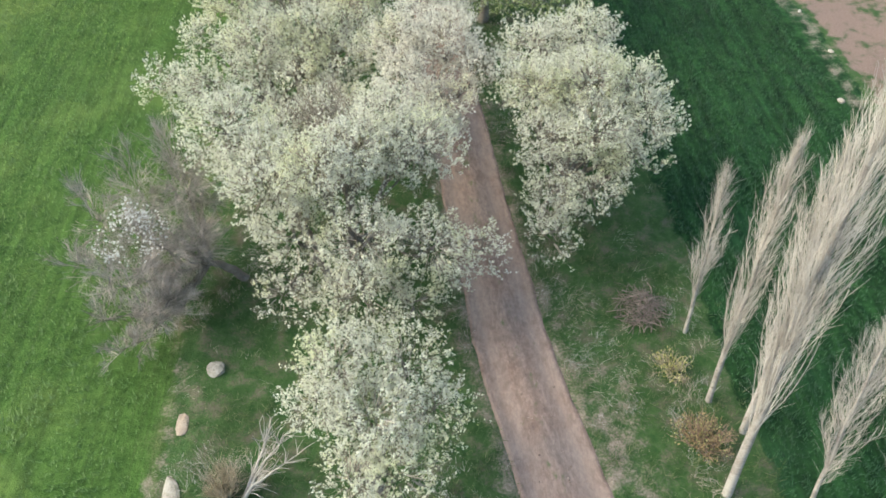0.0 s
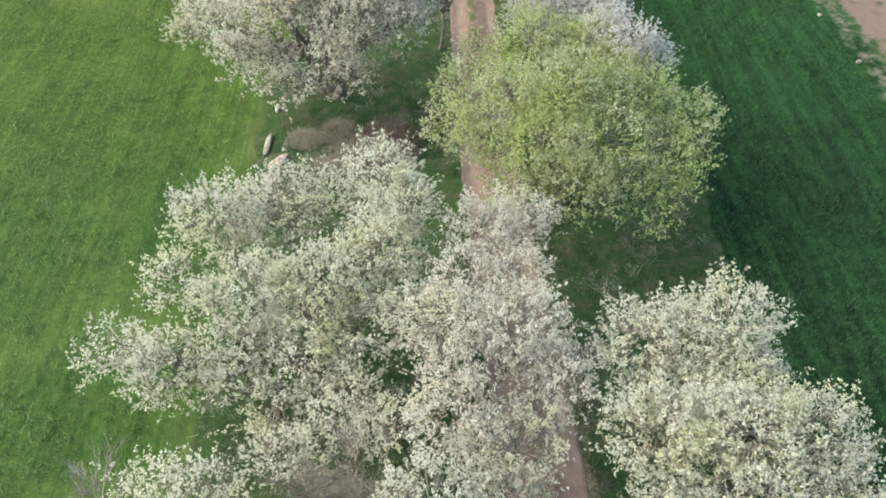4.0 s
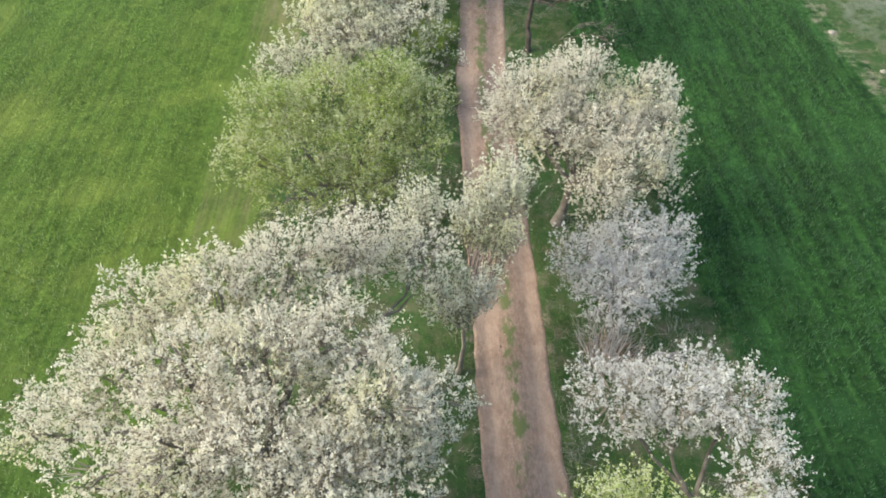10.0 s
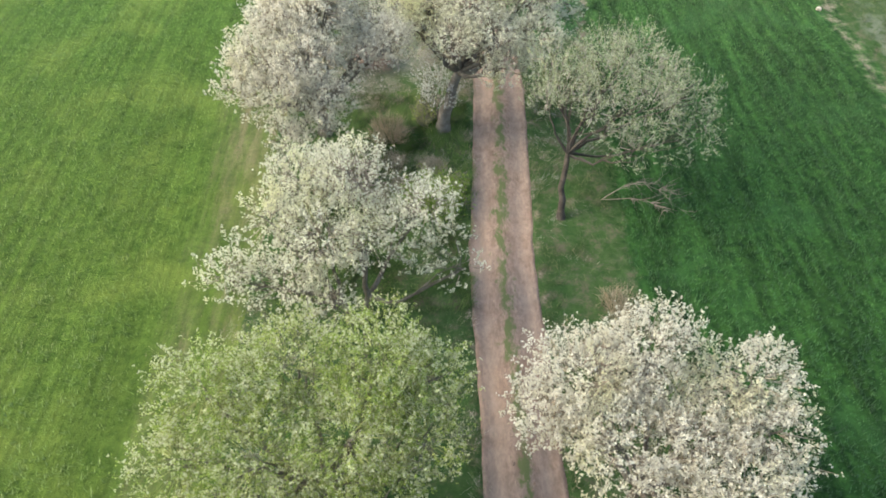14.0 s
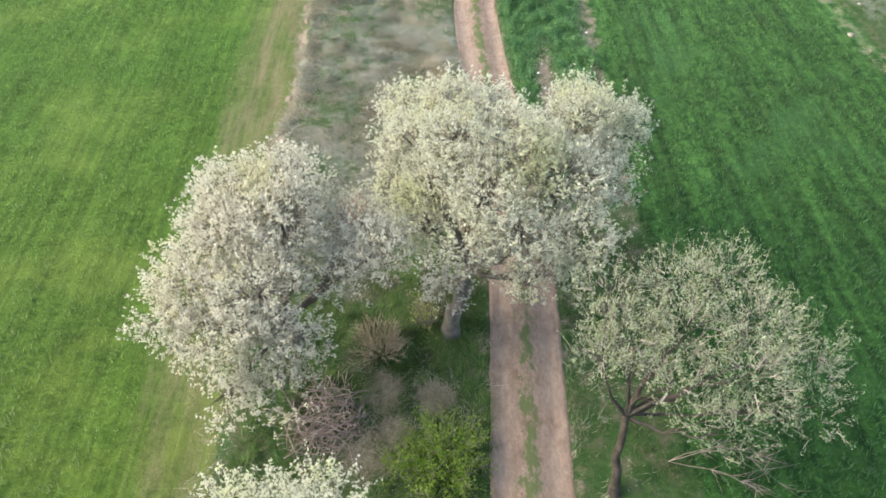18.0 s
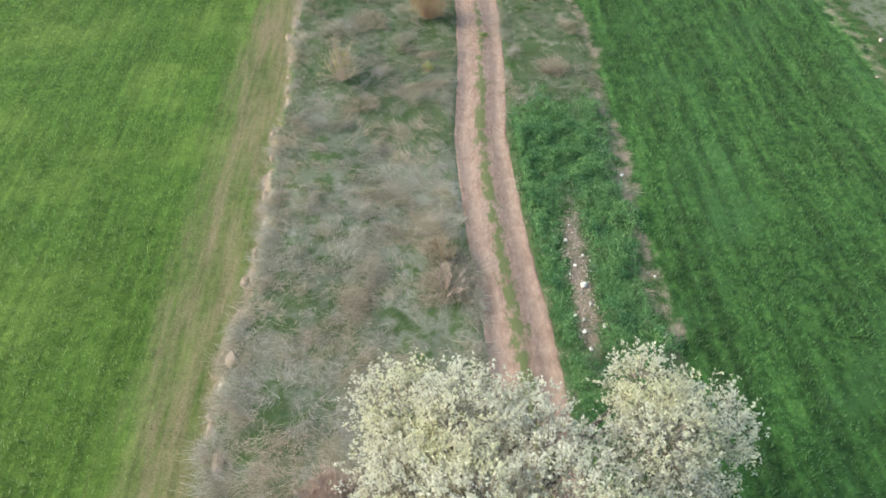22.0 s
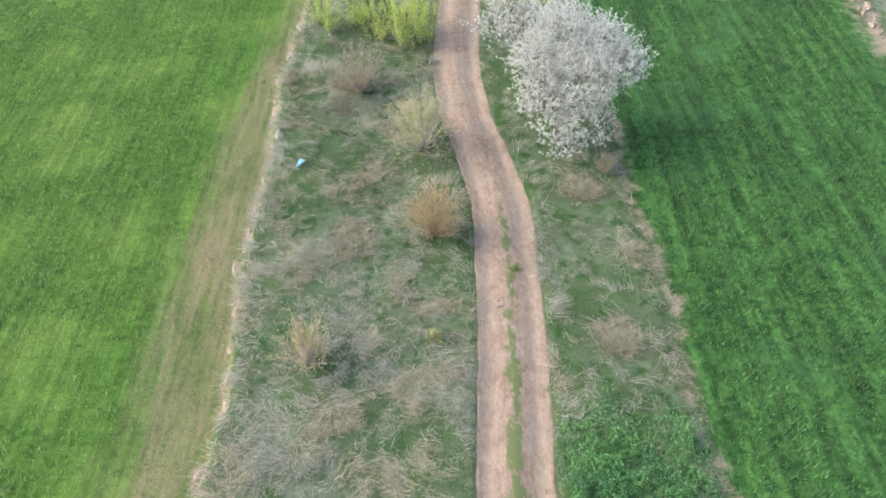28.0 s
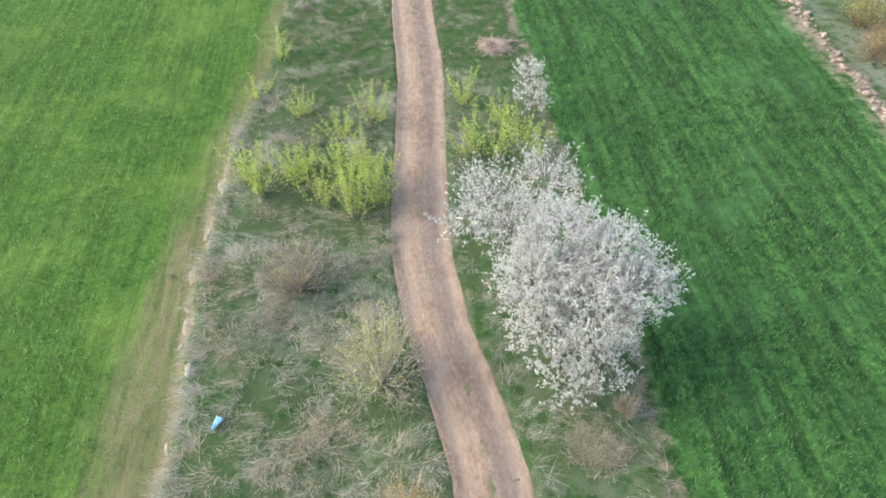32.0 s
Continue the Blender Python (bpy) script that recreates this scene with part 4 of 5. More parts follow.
tree("fruit_tree", "half-open blossoming tree with mauve-grey bare twigs behind a white one", (4.3, 89.4),
     [(3.1, 88.7, 4.8, 1.14), (5.0, 89.8, 4.4, 1.20), (3.6, 88.0, 4.2, 1.05), (2.4, 88.7, 4.0, 0.81)], WHITE, 43, 0.8, per=9, trunk=0.1, stems=2, group=ROW, shoot=0.7, twig=GREY_TWIG, twiggy=2.0)


# ---- poplars ----
def poplar(label, base, top, spread, seed, shoots=150):
    """A leafless columnar poplar: a tall pale stem with close, upswept, forked branches."""
    rng = np.random.default_rng(seed)
    bz = float(ground_z(base[0], base[1])) - 0.05
    t = thing("poplar", (base[0], base[1], bz), label, "tree", "poplars")
    top = np.array(top, float) - np.array([base[0], base[1], bz])
    h = top[2]
    stem = bend((0, 0, 0), top, 12, 0.0, rng, 0.008)
    part("trunk", mesh_np("trunk", *tube(stem, np.linspace(0.0112, 0.004, 12) * h, 8, rng, 0.05), PALE_BARK, True), t)
    fine, marks = [], np.linspace(0, 1, 12)
    along = lambda k: np.stack([np.interp(k, marks, stem[:, c]) for c in range(3)], -1)
    girth = lambda k: spread * np.sin(math.pi * np.clip((k - 0.14) / 0.92, 0, 1) ** 1.25) + 0.03
    for i in range(shoots):
        k = rng.uniform(0.15, 0.92)
        k2 = min(1.03, k + rng.uniform(0.14, 0.34) * (1.1 - 0.6 * k))
        th, out_r = rng.uniform(0, 2 * math.pi), girth(k2) * rng.uniform(0.35, 1.0)
        out = np.array([math.cos(th), math.sin(th), 0])
        s = np.linspace(0, 1, 6)
        line = along(k + (k2 - k) * s) + out * (out_r * np.sin(s * math.pi / 2) ** 1.1)[:, None] + rng.normal(0, 0.025, (6, 3)) * s[:, None]
        limb = tube(line, np.linspace(0.012, 0.004, 6) * (h / 10) ** 0.5 * (1.25 - 0.6 * k), 3, rng)
        m = 22
        u = rng.uniform(0.15, 1.0, m)
        st = np.stack([np.interp(u, s, line[:, c]) for c in range(3)], 1)
        en = st + unit(unit(stem[-1]) + out * 0.12 + rng.normal(0, 0.27, (m, 3))) * rng.uniform(0.2, 0.7, (m, 1))
        part("branch", mesh_np("branch", *limb, PALE_TWIG), t)
        fine.append(ribbons(st, en, 0.0042, 0.002, rng))
    tagged(part("brushwood", mesh_np("brushwood", *merge(fine), PALE_TWIG), t), kind="stuff")
    return t


poplar("short slim leafless poplar with pale upswept branches", (9.2, -6.6), (9.1, -5.6, 6.1), 0.45, 50, 60)
poplar("leafless pale poplar with a bare lower trunk", (9.2, -9.2), (9.6, -7.3, 8.7), 0.52, 51, 120)
poplar("tall thick leafless poplar with a dense beige crown", (8.8, -12.2), (9.9, -8.9, 12.9), 0.86, 52, 250)
poplar("leafless beige poplar close beside a taller one", (9.9, -10.3), (10.0, -8.4, 9.6), 0.75, 53, 130)
poplar("leafless pale poplar with loose crooked branches", (10.9, -12.8), (11.1, -11.2, 6.4), 0.8, 54, 110)
poplar("leafless beige poplar at the dark field edge", (12.1, -13.6), (12.5, -12.4, 7.2), 0.9, 55, 110)


# ---- stones and slabs ----
LIME = rough_mat("pale_limestone", (0.33, 0.29, 0.235), (0.55, 0.50, 0.425), 4.0, 0.6, 0.03, spot=(0.28, 0.25, 0.20), per=0.4)
WHITE_STONE = rough_mat("white_stone", (0.60, 0.57, 0.52), (0.82, 0.79, 0.74), 6.0, 0.4, 0.02, per=0.3)
SOIL = rough_mat("bank_soil", (0.29, 0.225, 0.17), (0.44, 0.36, 0.285), 3.0, 0.7, 0.04, per=0.3)


PINKROCK = rough_mat("pinkish_rock", (0.30, 0.22, 0.175), (0.48, 0.385, 0.325), 4.0, 0.6, 0.03, per=0.5)


def rock_mesh(name, size, seed, mat, blocky=0.55, detail=2):
    """An irregular broken stone: a rounded box with knocked-off corners."""
    rng = np.random.default_rng(seed)
    bm = bmesh.new()
    bmesh.ops.create_icosphere(bm, subdivisions=detail, radius=1.0)
    cuts = [(Vector(unit(rng.normal(size=3))), rng.uniform(0.62, 0.9)) for _ in range(7)]
    for v in bm.verts:
        c = v.co
        m = max(abs(c.x), abs(c.y), abs(c.z))
        c = c.lerp(c / m * 0.85, blocky)
        for nrm, dist in cuts:
            over = c.dot(nrm) - dist
            if over > 0:
                c = c - nrm * over
        c = c * (1 + 0.10 * noise.noise(c * 2.3 + Vector((seed, 0, 0))))
        v.co = Vector((c.x * size[0], c.y * size[1], c.z * size[2]))
    me = bpy.data.meshes.new(name)
    bm.to_mesh(me)
    bm.free()
    me.materials.append(mat)
    return me


def stone(name, label, x, y, size, turn, seed, mat, group="", sink=0.35, category="stone"):
    ob = thing(name, (x, y, float(ground_z(x, y)) + size[2] * (1 - 2 * sink)), label, category, group, mesh=rock_mesh(name, size, seed, mat))
    ob.rotation_euler = (0.05 * math.sin(seed), 0.06 * math.cos(seed * 1.7), turn)
    return ob


stone("stone_slab", "long narrow pale stone slab lying at the field edge", -7.08, 16.7, (0.16, 0.72, 0.12), -0.12, 1, LIME, "slabs at the field edge", 0.2, "stone slab")
stone("stone_slab", "flat brownish stone slab tilted in the grass", -6.5, 15.5, (0.27, 0.62, 0.10), -0.62, 2, PINKROCK, "slabs at the field edge", 0.2, "stone slab")
stone("stone_slab", "rounded flat grey-brown stone slab", -6.62, 14.6, (0.36, 0.36, 0.10), 0.2, 3, PINKROCK, "slabs at the field edge", 0.2, "stone slab")
stone("stone_slab", "thick pale stone block in the grass under the trees", -6.15, -7.2, (0.34, 0.30, 0.16), 0.3, 4, LIME, "slabs at the field edge", 0.25, "stone slab")
stone("stone_slab", "long pale worn stone at the edge of the field", -6.85, -11.2, (0.28, 0.75, 0.10), 0.25, 5, LIME, "slabs at the field edge", 0.2, "stone slab")
stone("stone_slab", "earthy brown flat stone beside a worn path", -6.9, -9.0, (0.22, 0.42, 0.07), 0.05, 6, SOIL, "slabs at the field edge", 0.2, "stone slab")
stone("stone_slab", "upright pale stone post half hidden under branches", -7.0, 19.2, (0.12, 0.30, 0.14), -0.1, 7, LIME, "slabs at the field edge", 0.2, "stone slab")
rb = random.Random(7)
for i in range(34):
    y = 51.5 + i * 1.42 + rb.uniform(-1.0, 1.0)
    x = float(bank_line(y)) + rb.uniform(-0.22, 0.02)
    s = rb.uniform(0.10, 0.21)
    stone("bank_clod", "lump of crumbling beige earth breaking from the bank", x, y, (s * rb.uniform(0.7, 1.1), s * rb.uniform(1.2, 2.6), s * 0.6), rb.uniform(-0.3, 0.3), 100 + i,
          SOIL, "earth lumps along the bank", 0.42, "earth clod")
for i, (x, y, s) in enumerate([(-6.8, 54.7, 0.34), (-6.75, 64.9, 0.30), (-7.2, 62.0, 0.22), (-7.1, 57.3, 0.26), (-6.95, 58.3, 0.32), (-6.9, 86.4, 0.27), (-7.05, 85.8, 0.2), (-6.95, 95.8, 0.24), (-7.0, 97.4, 0.2)]):
    stone("bank_stone", "large pale flat stone on top of the earth bank", x, y, (s * 0.75, s * 1.25, s * 0.4), 0.4 * math.sin(3.1 * i), 180 + i, LIME if i % 2 else SOIL, "stones along the bank", 0.42)
for i, (x, y, s) in enumerate([(4.8, 61.1, 0.15), (4.5, 59.1, 0.10), (4.5, 63.4, 0.09), (4.3, 59.8, 0.08), (5.2, 59.3, 0.09), (4.1, 63.6, 0.07), (4.55, 59.6, 0.08), (7.4, 61.5, 0.07),
                               (4.65, 62.1, 0.08), (4.9, 60.3, 0.06), (4.4, 61.7, 0.06), (5.0, 62.6, 0.07), (4.75, 64.2, 0.06), (4.6, 58.4, 0.09), (5.1, 57.6, 0.08), (7.3, 67.0, 0.09)]):
    stone("white_stone", "small white stone lying among green weeds", x, y, (s * 0.95, s * 0.85, s * 0.7), i * 1.1, 200 + i, WHITE_STONE, "white stones in the weeds", 0.05)
for i in range(150):
    y = 91.0 + i * 0.14 + rb.uniform(-0.2, 0.2)
    x = float(far_x(y)) + 1.8 + rb.uniform(-0.35, 0.35)
    s = rb.uniform(0.05, 0.15) * rb.uniform(0.6, 1.4)
    stone("wall_stone", "pinkish-beige stone in a tumbled row beyond the field", x, y, (s, s * 1.2, s * 0.8), rb.uniform(0, 3), 240 + i, PINKROCK, "tumbled stone row", 0.25)
for i in range(22):
    y = -4 + i * 4.3 + rb.uniform(-1.6, 1.6)
    x = float(far_x(y)) + 0.9 + rb.uniform(-0.9, 1.6)
    s = rb.uniform(0.07, 0.17)
    stone("margin_stone", "pale stone lying on the bare field margin", x, y, (s, s * 1.2, s * 0.7), rb.uniform(0, 3), 300 + i, LIME, "stones on the far margin", 0.3)


# ---- a torn plastic bag ----
def bag():
    m, nt, bsdf = material("pale_blue_plastic")
    nt.links.new(mix(nt, noise_tex(nt, 6.0, 3.0), (0.17, 0.42, 0.64), (0.45, 0.66, 0.80)), bsdf.inputs["Base Color"])
    bsdf.inputs["Roughness"].default_value = 0.35
    n = 18
    u, v = np.meshgrid(np.linspace(-1, 1, n), np.linspace(-1, 1, n), indexing="ij")
    r = 1 - 0.35 * field_noise(u * 2 + 3, v * 2 + 8, 0.7)
    X, Y = 0.11 * u * r * (1 + 0.5 * v), 0.27 * v * r
    Z = 0.10 * field_noise(u * 2, v * 2, 0.5) * (1.2 - u * u) + 0.03
    me = mesh_np("plastic_bag", np.stack([X, Y, Z], -1).reshape(-1, 3), grid_faces(n, n), m, True)
    ob = thing("plastic_bag", (-5.75, 84.2, float(ground_z(-5.75, 84.2)) + 0.10), "crumpled light blue plastic bag lying on dry grass", "plastic bag", mesh=me)
    ob.rotation_euler = (0.1, 0.05, -0.5)
    sol = ob.modifiers.new("film", "SOLIDIFY")
    sol.thickness = 0.004


bag()

# ---- shrubs, dead wood, saplings ----
DRYSTEM = rough_mat("dry_stems", (0.20, 0.135, 0.095), (0.36, 0.26, 0.19), 5.0, 0.2, 0.01)
PINKSTEM = rough_mat("pinkish_dry_stems", (0.38, 0.28, 0.24), (0.58, 0.46, 0.40), 4.0, 0.2, 0.01)
ORANGESTEM = rough_mat("orange_stems", (0.35, 0.23, 0.15), (0.54, 0.39, 0.27), 4.0, 0.2, 0.01)
STRAW = rough_mat("straw_stems", (0.30, 0.24, 0.16), (0.50, 0.42, 0.31), 4.0, 0.2, 0.01)
DEAD = rough_mat("dead_wood", (0.15, 0.115, 0.095), (0.29, 0.235, 0.20), 5.0, 0.3, 0.01)
PINKTWIG = rough_mat("pinkish_grey_twigs", (0.27, 0.215, 0.185), (0.46, 0.385, 0.34), 3.0, 0.1, 0.01)
REDDEAD = rough_mat("reddish_dead_wood", (0.17, 0.12, 0.098), (0.31, 0.225, 0.19), 5.0, 0.3, 0.01)
PALEDEAD = rough_mat("greyed_cut_wood", (0.22, 0.17, 0.15), (0.38, 0.31, 0.28), 5.0, 0.3, 0.01)
SILVER = rough_mat("weathered_branch", (0.34, 0.30, 0.26), (0.54, 0.49, 0.43), 4.0, 0.3, 0.01)
LIMELEAF = foliage("lime_leaves", [(0.0, (0.31, 0.41, 0.07)), (0.5, (0.50, 0.59, 0.14)), (1.0, (0.64, 0.69, 0.25))], 0.5, sward=0.35)
OCHRE = foliage("ochre_leaves", [(0.0, (0.38, 0.25, 0.13)), (0.5, (0.52, 0.38, 0.21)), (0.75, (0.44, 0.44, 0.18)), (1.0, (0.46, 0.50, 0.20))], 0.4)
OLIVE = foliage("olive_buds", [(0.0, (0.34, 0.33, 0.10)), (0.5, (0.52, 0.48, 0.19)), (1.0, (0.62, 0.58, 0.30))], 0.35)
GRASSY = foliage("bush_green", [(0.0, (0.12, 0.21, 0.03)), (0.6, (0.23, 0.35, 0.055)), (1.0, (0.34, 0.44, 0.10))], 0.4)


def shrub(name, label, at, r, h, stem, leaf, seed, stems=90, leaves=0, flare=0.6, size=0.03, group="", category="shrub"):
    """A bush of many forked stems from one stool, with or without small leaves."""
    rng = np.random.default_rng(seed)
    z = float(ground_z(*at)) - 0.03
    t = thing(name, (*at, z), label, category, group)
    th, q = rng.uniform(0, 2 * math.pi, stems), np.sqrt(rng.random(stems))
    r = r * (0.55 + 0.9 * field_noise(np.cos(th) * 1.3 + seed, np.sin(th) * 1.3, 0.8, 2))
    a = np.stack([np.cos(th) * q * r * (1 - flare), np.sin(th) * q * r * (1 - flare), np.zeros(stems)], 1)
    hh = h * (1 - 0.5 * q ** 2) * rng.uniform(0.35, 1.25, stems)
    b = np.stack([np.cos(th) * q * r, np.sin(th) * q * r, hh], 1) + rng.normal(0, 1, (stems, 3)) * (0.06 * r)[:, None]
    b[:, 2] = np.maximum(b[:, 2], 0.05)
    mid = (a + b) / 2 + np.stack([np.cos(th), np.sin(th), np.zeros(stems)], 1) * (q * r * 0.12)[:, None] + rng.normal(0, 1, (stems, 3)) * (0.05 * r)[:, None]
    tw = [strips(a, mid, 0.015, 0.010, rng), strips(mid, b, 0.010, 0.003, rng)]
    tips = [b]
    for k in range(6):
        s = mid + (b - mid) * rng.uniform(0.1, 0.9, (stems, 1))
        e = s + unit(unit(b - a) + rng.normal(0, 0.5, (stems, 3))) * (h * rng.uniform(0.12, 0.42, (stems, 1)))
        tw.append(ribbons(s, e, 0.006, 0.003, rng))
        tips.append(e)
    part("stool", mesh_np("stool", *merge(tw), stem), t)
    if leaf and leaves:
        src = np.concatenate(tips)
        pick = src[rng.integers(0, len(src), leaves)]
        pts = pick * rng.uniform(0.62, 1.03, (leaves, 1)) + rng.normal(0, 0.06, (leaves, 3))
        pts[:, 2] = np.maximum(pts[:, 2], 0.06)
        part("foliage", mesh_np("foliage", *cards(pts, size, rng), leaf), t)
    return t


def sapling(label, at, h, seed, shoots=9, leaves=420, leaf=None, group="lime-green saplings", spread=0.32):
    """A young upright plant: a few straight shoots closely set with lime leaves."""
    rng = np.random.default_rng(seed)
    z = float(ground_z(*at)) - 0.03
    t = thing("sapling", (*at, z), label, "sapling", group)
    th = rng.uniform(0, 2 * math.pi, shoots)
    a = np.stack([np.cos(th), np.sin(th), np.zeros(shoots)], 1) * rng.uniform(0.02, spread * 0.5, (shoots, 1))
    b = a * 3.2 + np.stack([rng.normal(0, 0.12, shoots), rng.normal(0, 0.12, shoots), h * rng.uniform(0.55, 1.1, shoots)], 1)
    for k in range(shoots):
        part("shoot", mesh_np("shoot", *strips(a[k:k + 1], b[k:k + 1], 0.016, 0.005, rng), TWIG), t)
    i = rng.integers(0, shoots, leaves)
    k = rng.uniform(0.12, 1.03, (leaves, 1))
    pts = a[i] + (b - a)[i] * k + rng.normal(0, 0.075, (leaves, 3)) * (1.25 - 0.7 * k)
    part("foliage", mesh_np("foliage", *cards(pts, 0.042, rng, 0.5), leaf or LIMELEAF), t)
    return t


def brush_pile(label, at, r, h, mat, seed, sticks=170):
    """A heap of cut branches lying criss-cross."""
    rng = np.random.default_rng(seed)
    z = float(ground_z(*at))
    t = thing("brush_pile", (*at, z), label, "brush pile")
    pcs = []
    for i in range(sticks):
        q = math.sqrt(rng.random())
        th, hd = rng.uniform(0, 2 * math.pi), rng.uniform(0, 2 * math.pi)
        c = np.array([math.cos(th) * q * r, math.sin(th) * q * r, 0.03 + h * (1 - q * q) * rng.random()])
        d = np.array([math.cos(hd), math.sin(hd), rng.normal(0, 0.18)]) * r * rng.uniform(0.25, 0.7)
        line = bend(c - d, c + d, 5, rng.uniform(-0.05, 0.08), rng)
        line[:, 2] = np.maximum(line[:, 2], 0.02)
        if i < 12:
            line[:, 2] += h * 0.25
            part("branch", mesh_np("branch", *tube(line, np.linspace(1, 0.4, 5) * rng.uniform(0.018, 0.034), 5, rng), mat), t)
        else:
            pcs.append(tube(line, np.linspace(1, 0.35, 5) * rng.uniform(0.008, 0.022), 4, rng))
    part("tangle", mesh_np("tangle", *merge(pcs), mat), t)
    return t


STRAWLEAF = foliage("flattened_straw", [(0.0, (0.19, 0.165, 0.115)), (0.5, (0.34, 0.30, 0.22)), (1.0, (0.48, 0.43, 0.335))], 0.3)


def weed_heap(label, at, r, h, seed):
    """A matted dome of flattened dead grass and stalks."""
    rng = np.random.default_rng(seed)
    t = thing("weed_heap", (*at, float(ground_z(*at))), label, "dry weeds")
    n = 1700
    th, q = rng.uniform(0, 2 * math.pi, n), np.sqrt(rng.random(n))
    bump_ = 0.35 + 1.3 * field_noise(np.cos(th) * q * 3 + seed, np.sin(th) * q * 3, 0.9)
    roots = np.stack([np.cos(th) * q * r * bump_, np.sin(th) * q * r * bump_, 0.02 + 0.5 * h * (1 - q ** 2) * bump_ * rng.random(n)], 1)
    v, f = blades(roots, np.full(n, 0.30), 0.008, 1.1, rng, 0.8)
    part("mat", mesh_np("mat", v, f, STRAWLEAF), t)
    a = roots[:70]
    tagged(part("brushwood", mesh_np("brushwood", *strips(a, a + rng.normal(0, 0.22, (70, 3)) * np.array([1, 1, 0.4]) + np.array([0, 0, 0.08]), 0.006, 0.004, rng), STRAW), t), kind="stuff")
    return t


def fallen_branch(label, at, ends, mat, seed, thick=0.05, arch=0.04):
    """A broken limb with side twigs; ends are where its forks reach, from its foot."""
    rng = np.random.default_rng(seed)
    z = float(ground_z(*at))
    t = thing("dead_branch", (*at, z), label, "branch")
    pcs, tw = [], []
    for e in ends:
        line = bend((0, 0, 0.06), e, 8, arch, rng)
        pcs.append(tube(line, np.linspace(1, 0.2, 8) * thick, 6, rng))
        for k in range(26):
            s = line[rng.integers(2, 8)]
            q = s + unit(unit(np.array(e)) + rng.normal(0, 0.55, 3)) * rng.uniform(0.3, 0.9)
            q[2] = max(q[2], 0.03)
            tw.append(tube(bend(s, q, 4, 0.05, rng), np.linspace(1, 0.3, 4) * max(thick * 0.25, 0.009), 4, rng))
    part("limb", mesh_np("limb", *merge(pcs), mat, True), t)
    part("brushwood", mesh_np("brushwood", *merge(tw), mat), t)
    return t


shrub("bare_shrub", "leafless mauve-grey twiggy thicket below white blossom", (4.9, 23.9), 1.2, 2.2, GREY_TWIG, None, 59, 70, flare=0.5)
brush_pile("dark heap of cut twigs beside the poplars", (7.9, -5.6), 0.75, 0.5, DEAD, 60)
brush_pile("reddish-brown heap of cut branches and dry grass", (-2.3, 16.1), 1.35, 0.8, REDDEAD, 61, 420)
shrub("dry_bush", "reddish-brown upright dead twigs in a heap of branches", (-2.0, 16.7), 1.2, 1.1, REDDEAD, None, 101, 170, flare=0.5)
weed_heap("orange-brown tussock of dead grass beside the stone slabs", (-4.3, 15.2), 0.75, 0.4, 102)
weed_heap("long beige tussock of bent dry grass", (-4.2, 17.4), 0.8, 0.45, 103)
weed_heap("beige dry grass leaning from a heap of branches", (-3.7, 16.2), 0.7, 0.5, 104)
weed_heap("greyish flattened dry weeds near the stone slabs", (-5.6, 16.9), 0.7, 0.3, 105)
weed_heap("thin bleached weeds at the field edge", (-6.3, 13.0), 0.6, 0.3, 106)
weed_heap("pinkish-beige dry tussock under the trees", (-1.9, 44.4), 0.5, 0.4, 107)
weed_heap("beige tussock beside a round green bush", (-0.6, 45.6), 0.5, 0.45, 108)
brush_pile("small dark heap of twigs by the track", (-0.2, 18.6), 0.4, 0.3, DEAD, 62, 70)
brush_pile("greyish heap of cut branches in the grass", (-3.9, 44.9), 1.3, 0.3, PALEDEAD, 63, 240)
weed_heap("tangled heap of dry grass and twigs", (-2.6, 43.6), 0.7, 0.35, 64)
weed_heap("pale heap of flattened dry grass", (-2.2, 45.9), 0.6, 0.3, 69)
weed_heap("dry matted heap of dead weeds", (5.55, 82.4), 0.8, 0.5, 65)
weed_heap("pinkish patch of dead stalks in the green strip", (-3.6, 79.9), 1.0, 0.4, 73)
weed_heap("low heap of dead weed stalks", (5.6, 74.9), 0.65, 0.35, 66)
brush_pile("reddish-brown heap of dry branches under the trees", (5.2, 24.2), 0.8, 0.5, DRYSTEM, 67, 120)
fallen_branch("bleached broken branches hanging to the ground", (6.0, 43.3), [(2.6, -0.2, 0.5), (2.2, -1.2, 0.2), (2.9, -0.8, 0.15)], PALEDEAD, 70, 0.013, 0.25)
fallen_branch("pale bare leaning dead tree limb", (-4.8, -11.6), [(1.3, 1.2, 1.5), (0.9, 1.6, 1.7), (1.6, 0.8, 1.1)], SILVER, 71, 0.06)
fallen_branch("trailing grey dead branch beside the field", (6.6, 24.3), [(1.4, -0.6, 0.3), (1.7, -0.9, 0.2)], GREY_TWIG, 72, 0.03)
shrub("dry_bush", "upright straw-coloured bundle of dead stems", (-5.3, -11.3), 0.55, 1.3, STRAW, None, 80, 120)
shrub("dry_bush", "ochre-brown dry bush at a poplar's foot", (8.5, -10.6), 0.8, 0.9, DRYSTEM, OCHRE, 81, 120, 900)
shrub("dry_bush", "reddish-brown dead bush at the edge of the tree shade", (-3.4, 53.4), 0.9, 1.2, PINKSTEM, None, 82, 260, flare=0.6)
shrub("dry_bush", "pinkish dry bush in pale grass beside the track", (0.05, 61.2), 0.9, 0.9, PINKSTEM, None, 83, 50, flare=0.8)
weed_heap("pinkish-beige matted dead stalks beside the track", (0.05, 61.5), 1.1, 0.5, 74)
shrub("dry_bush", "pale bleached dry stems leaning over a bush", (-0.1, 62.8), 0.6, 0.9, STRAW, None, 84, 110)
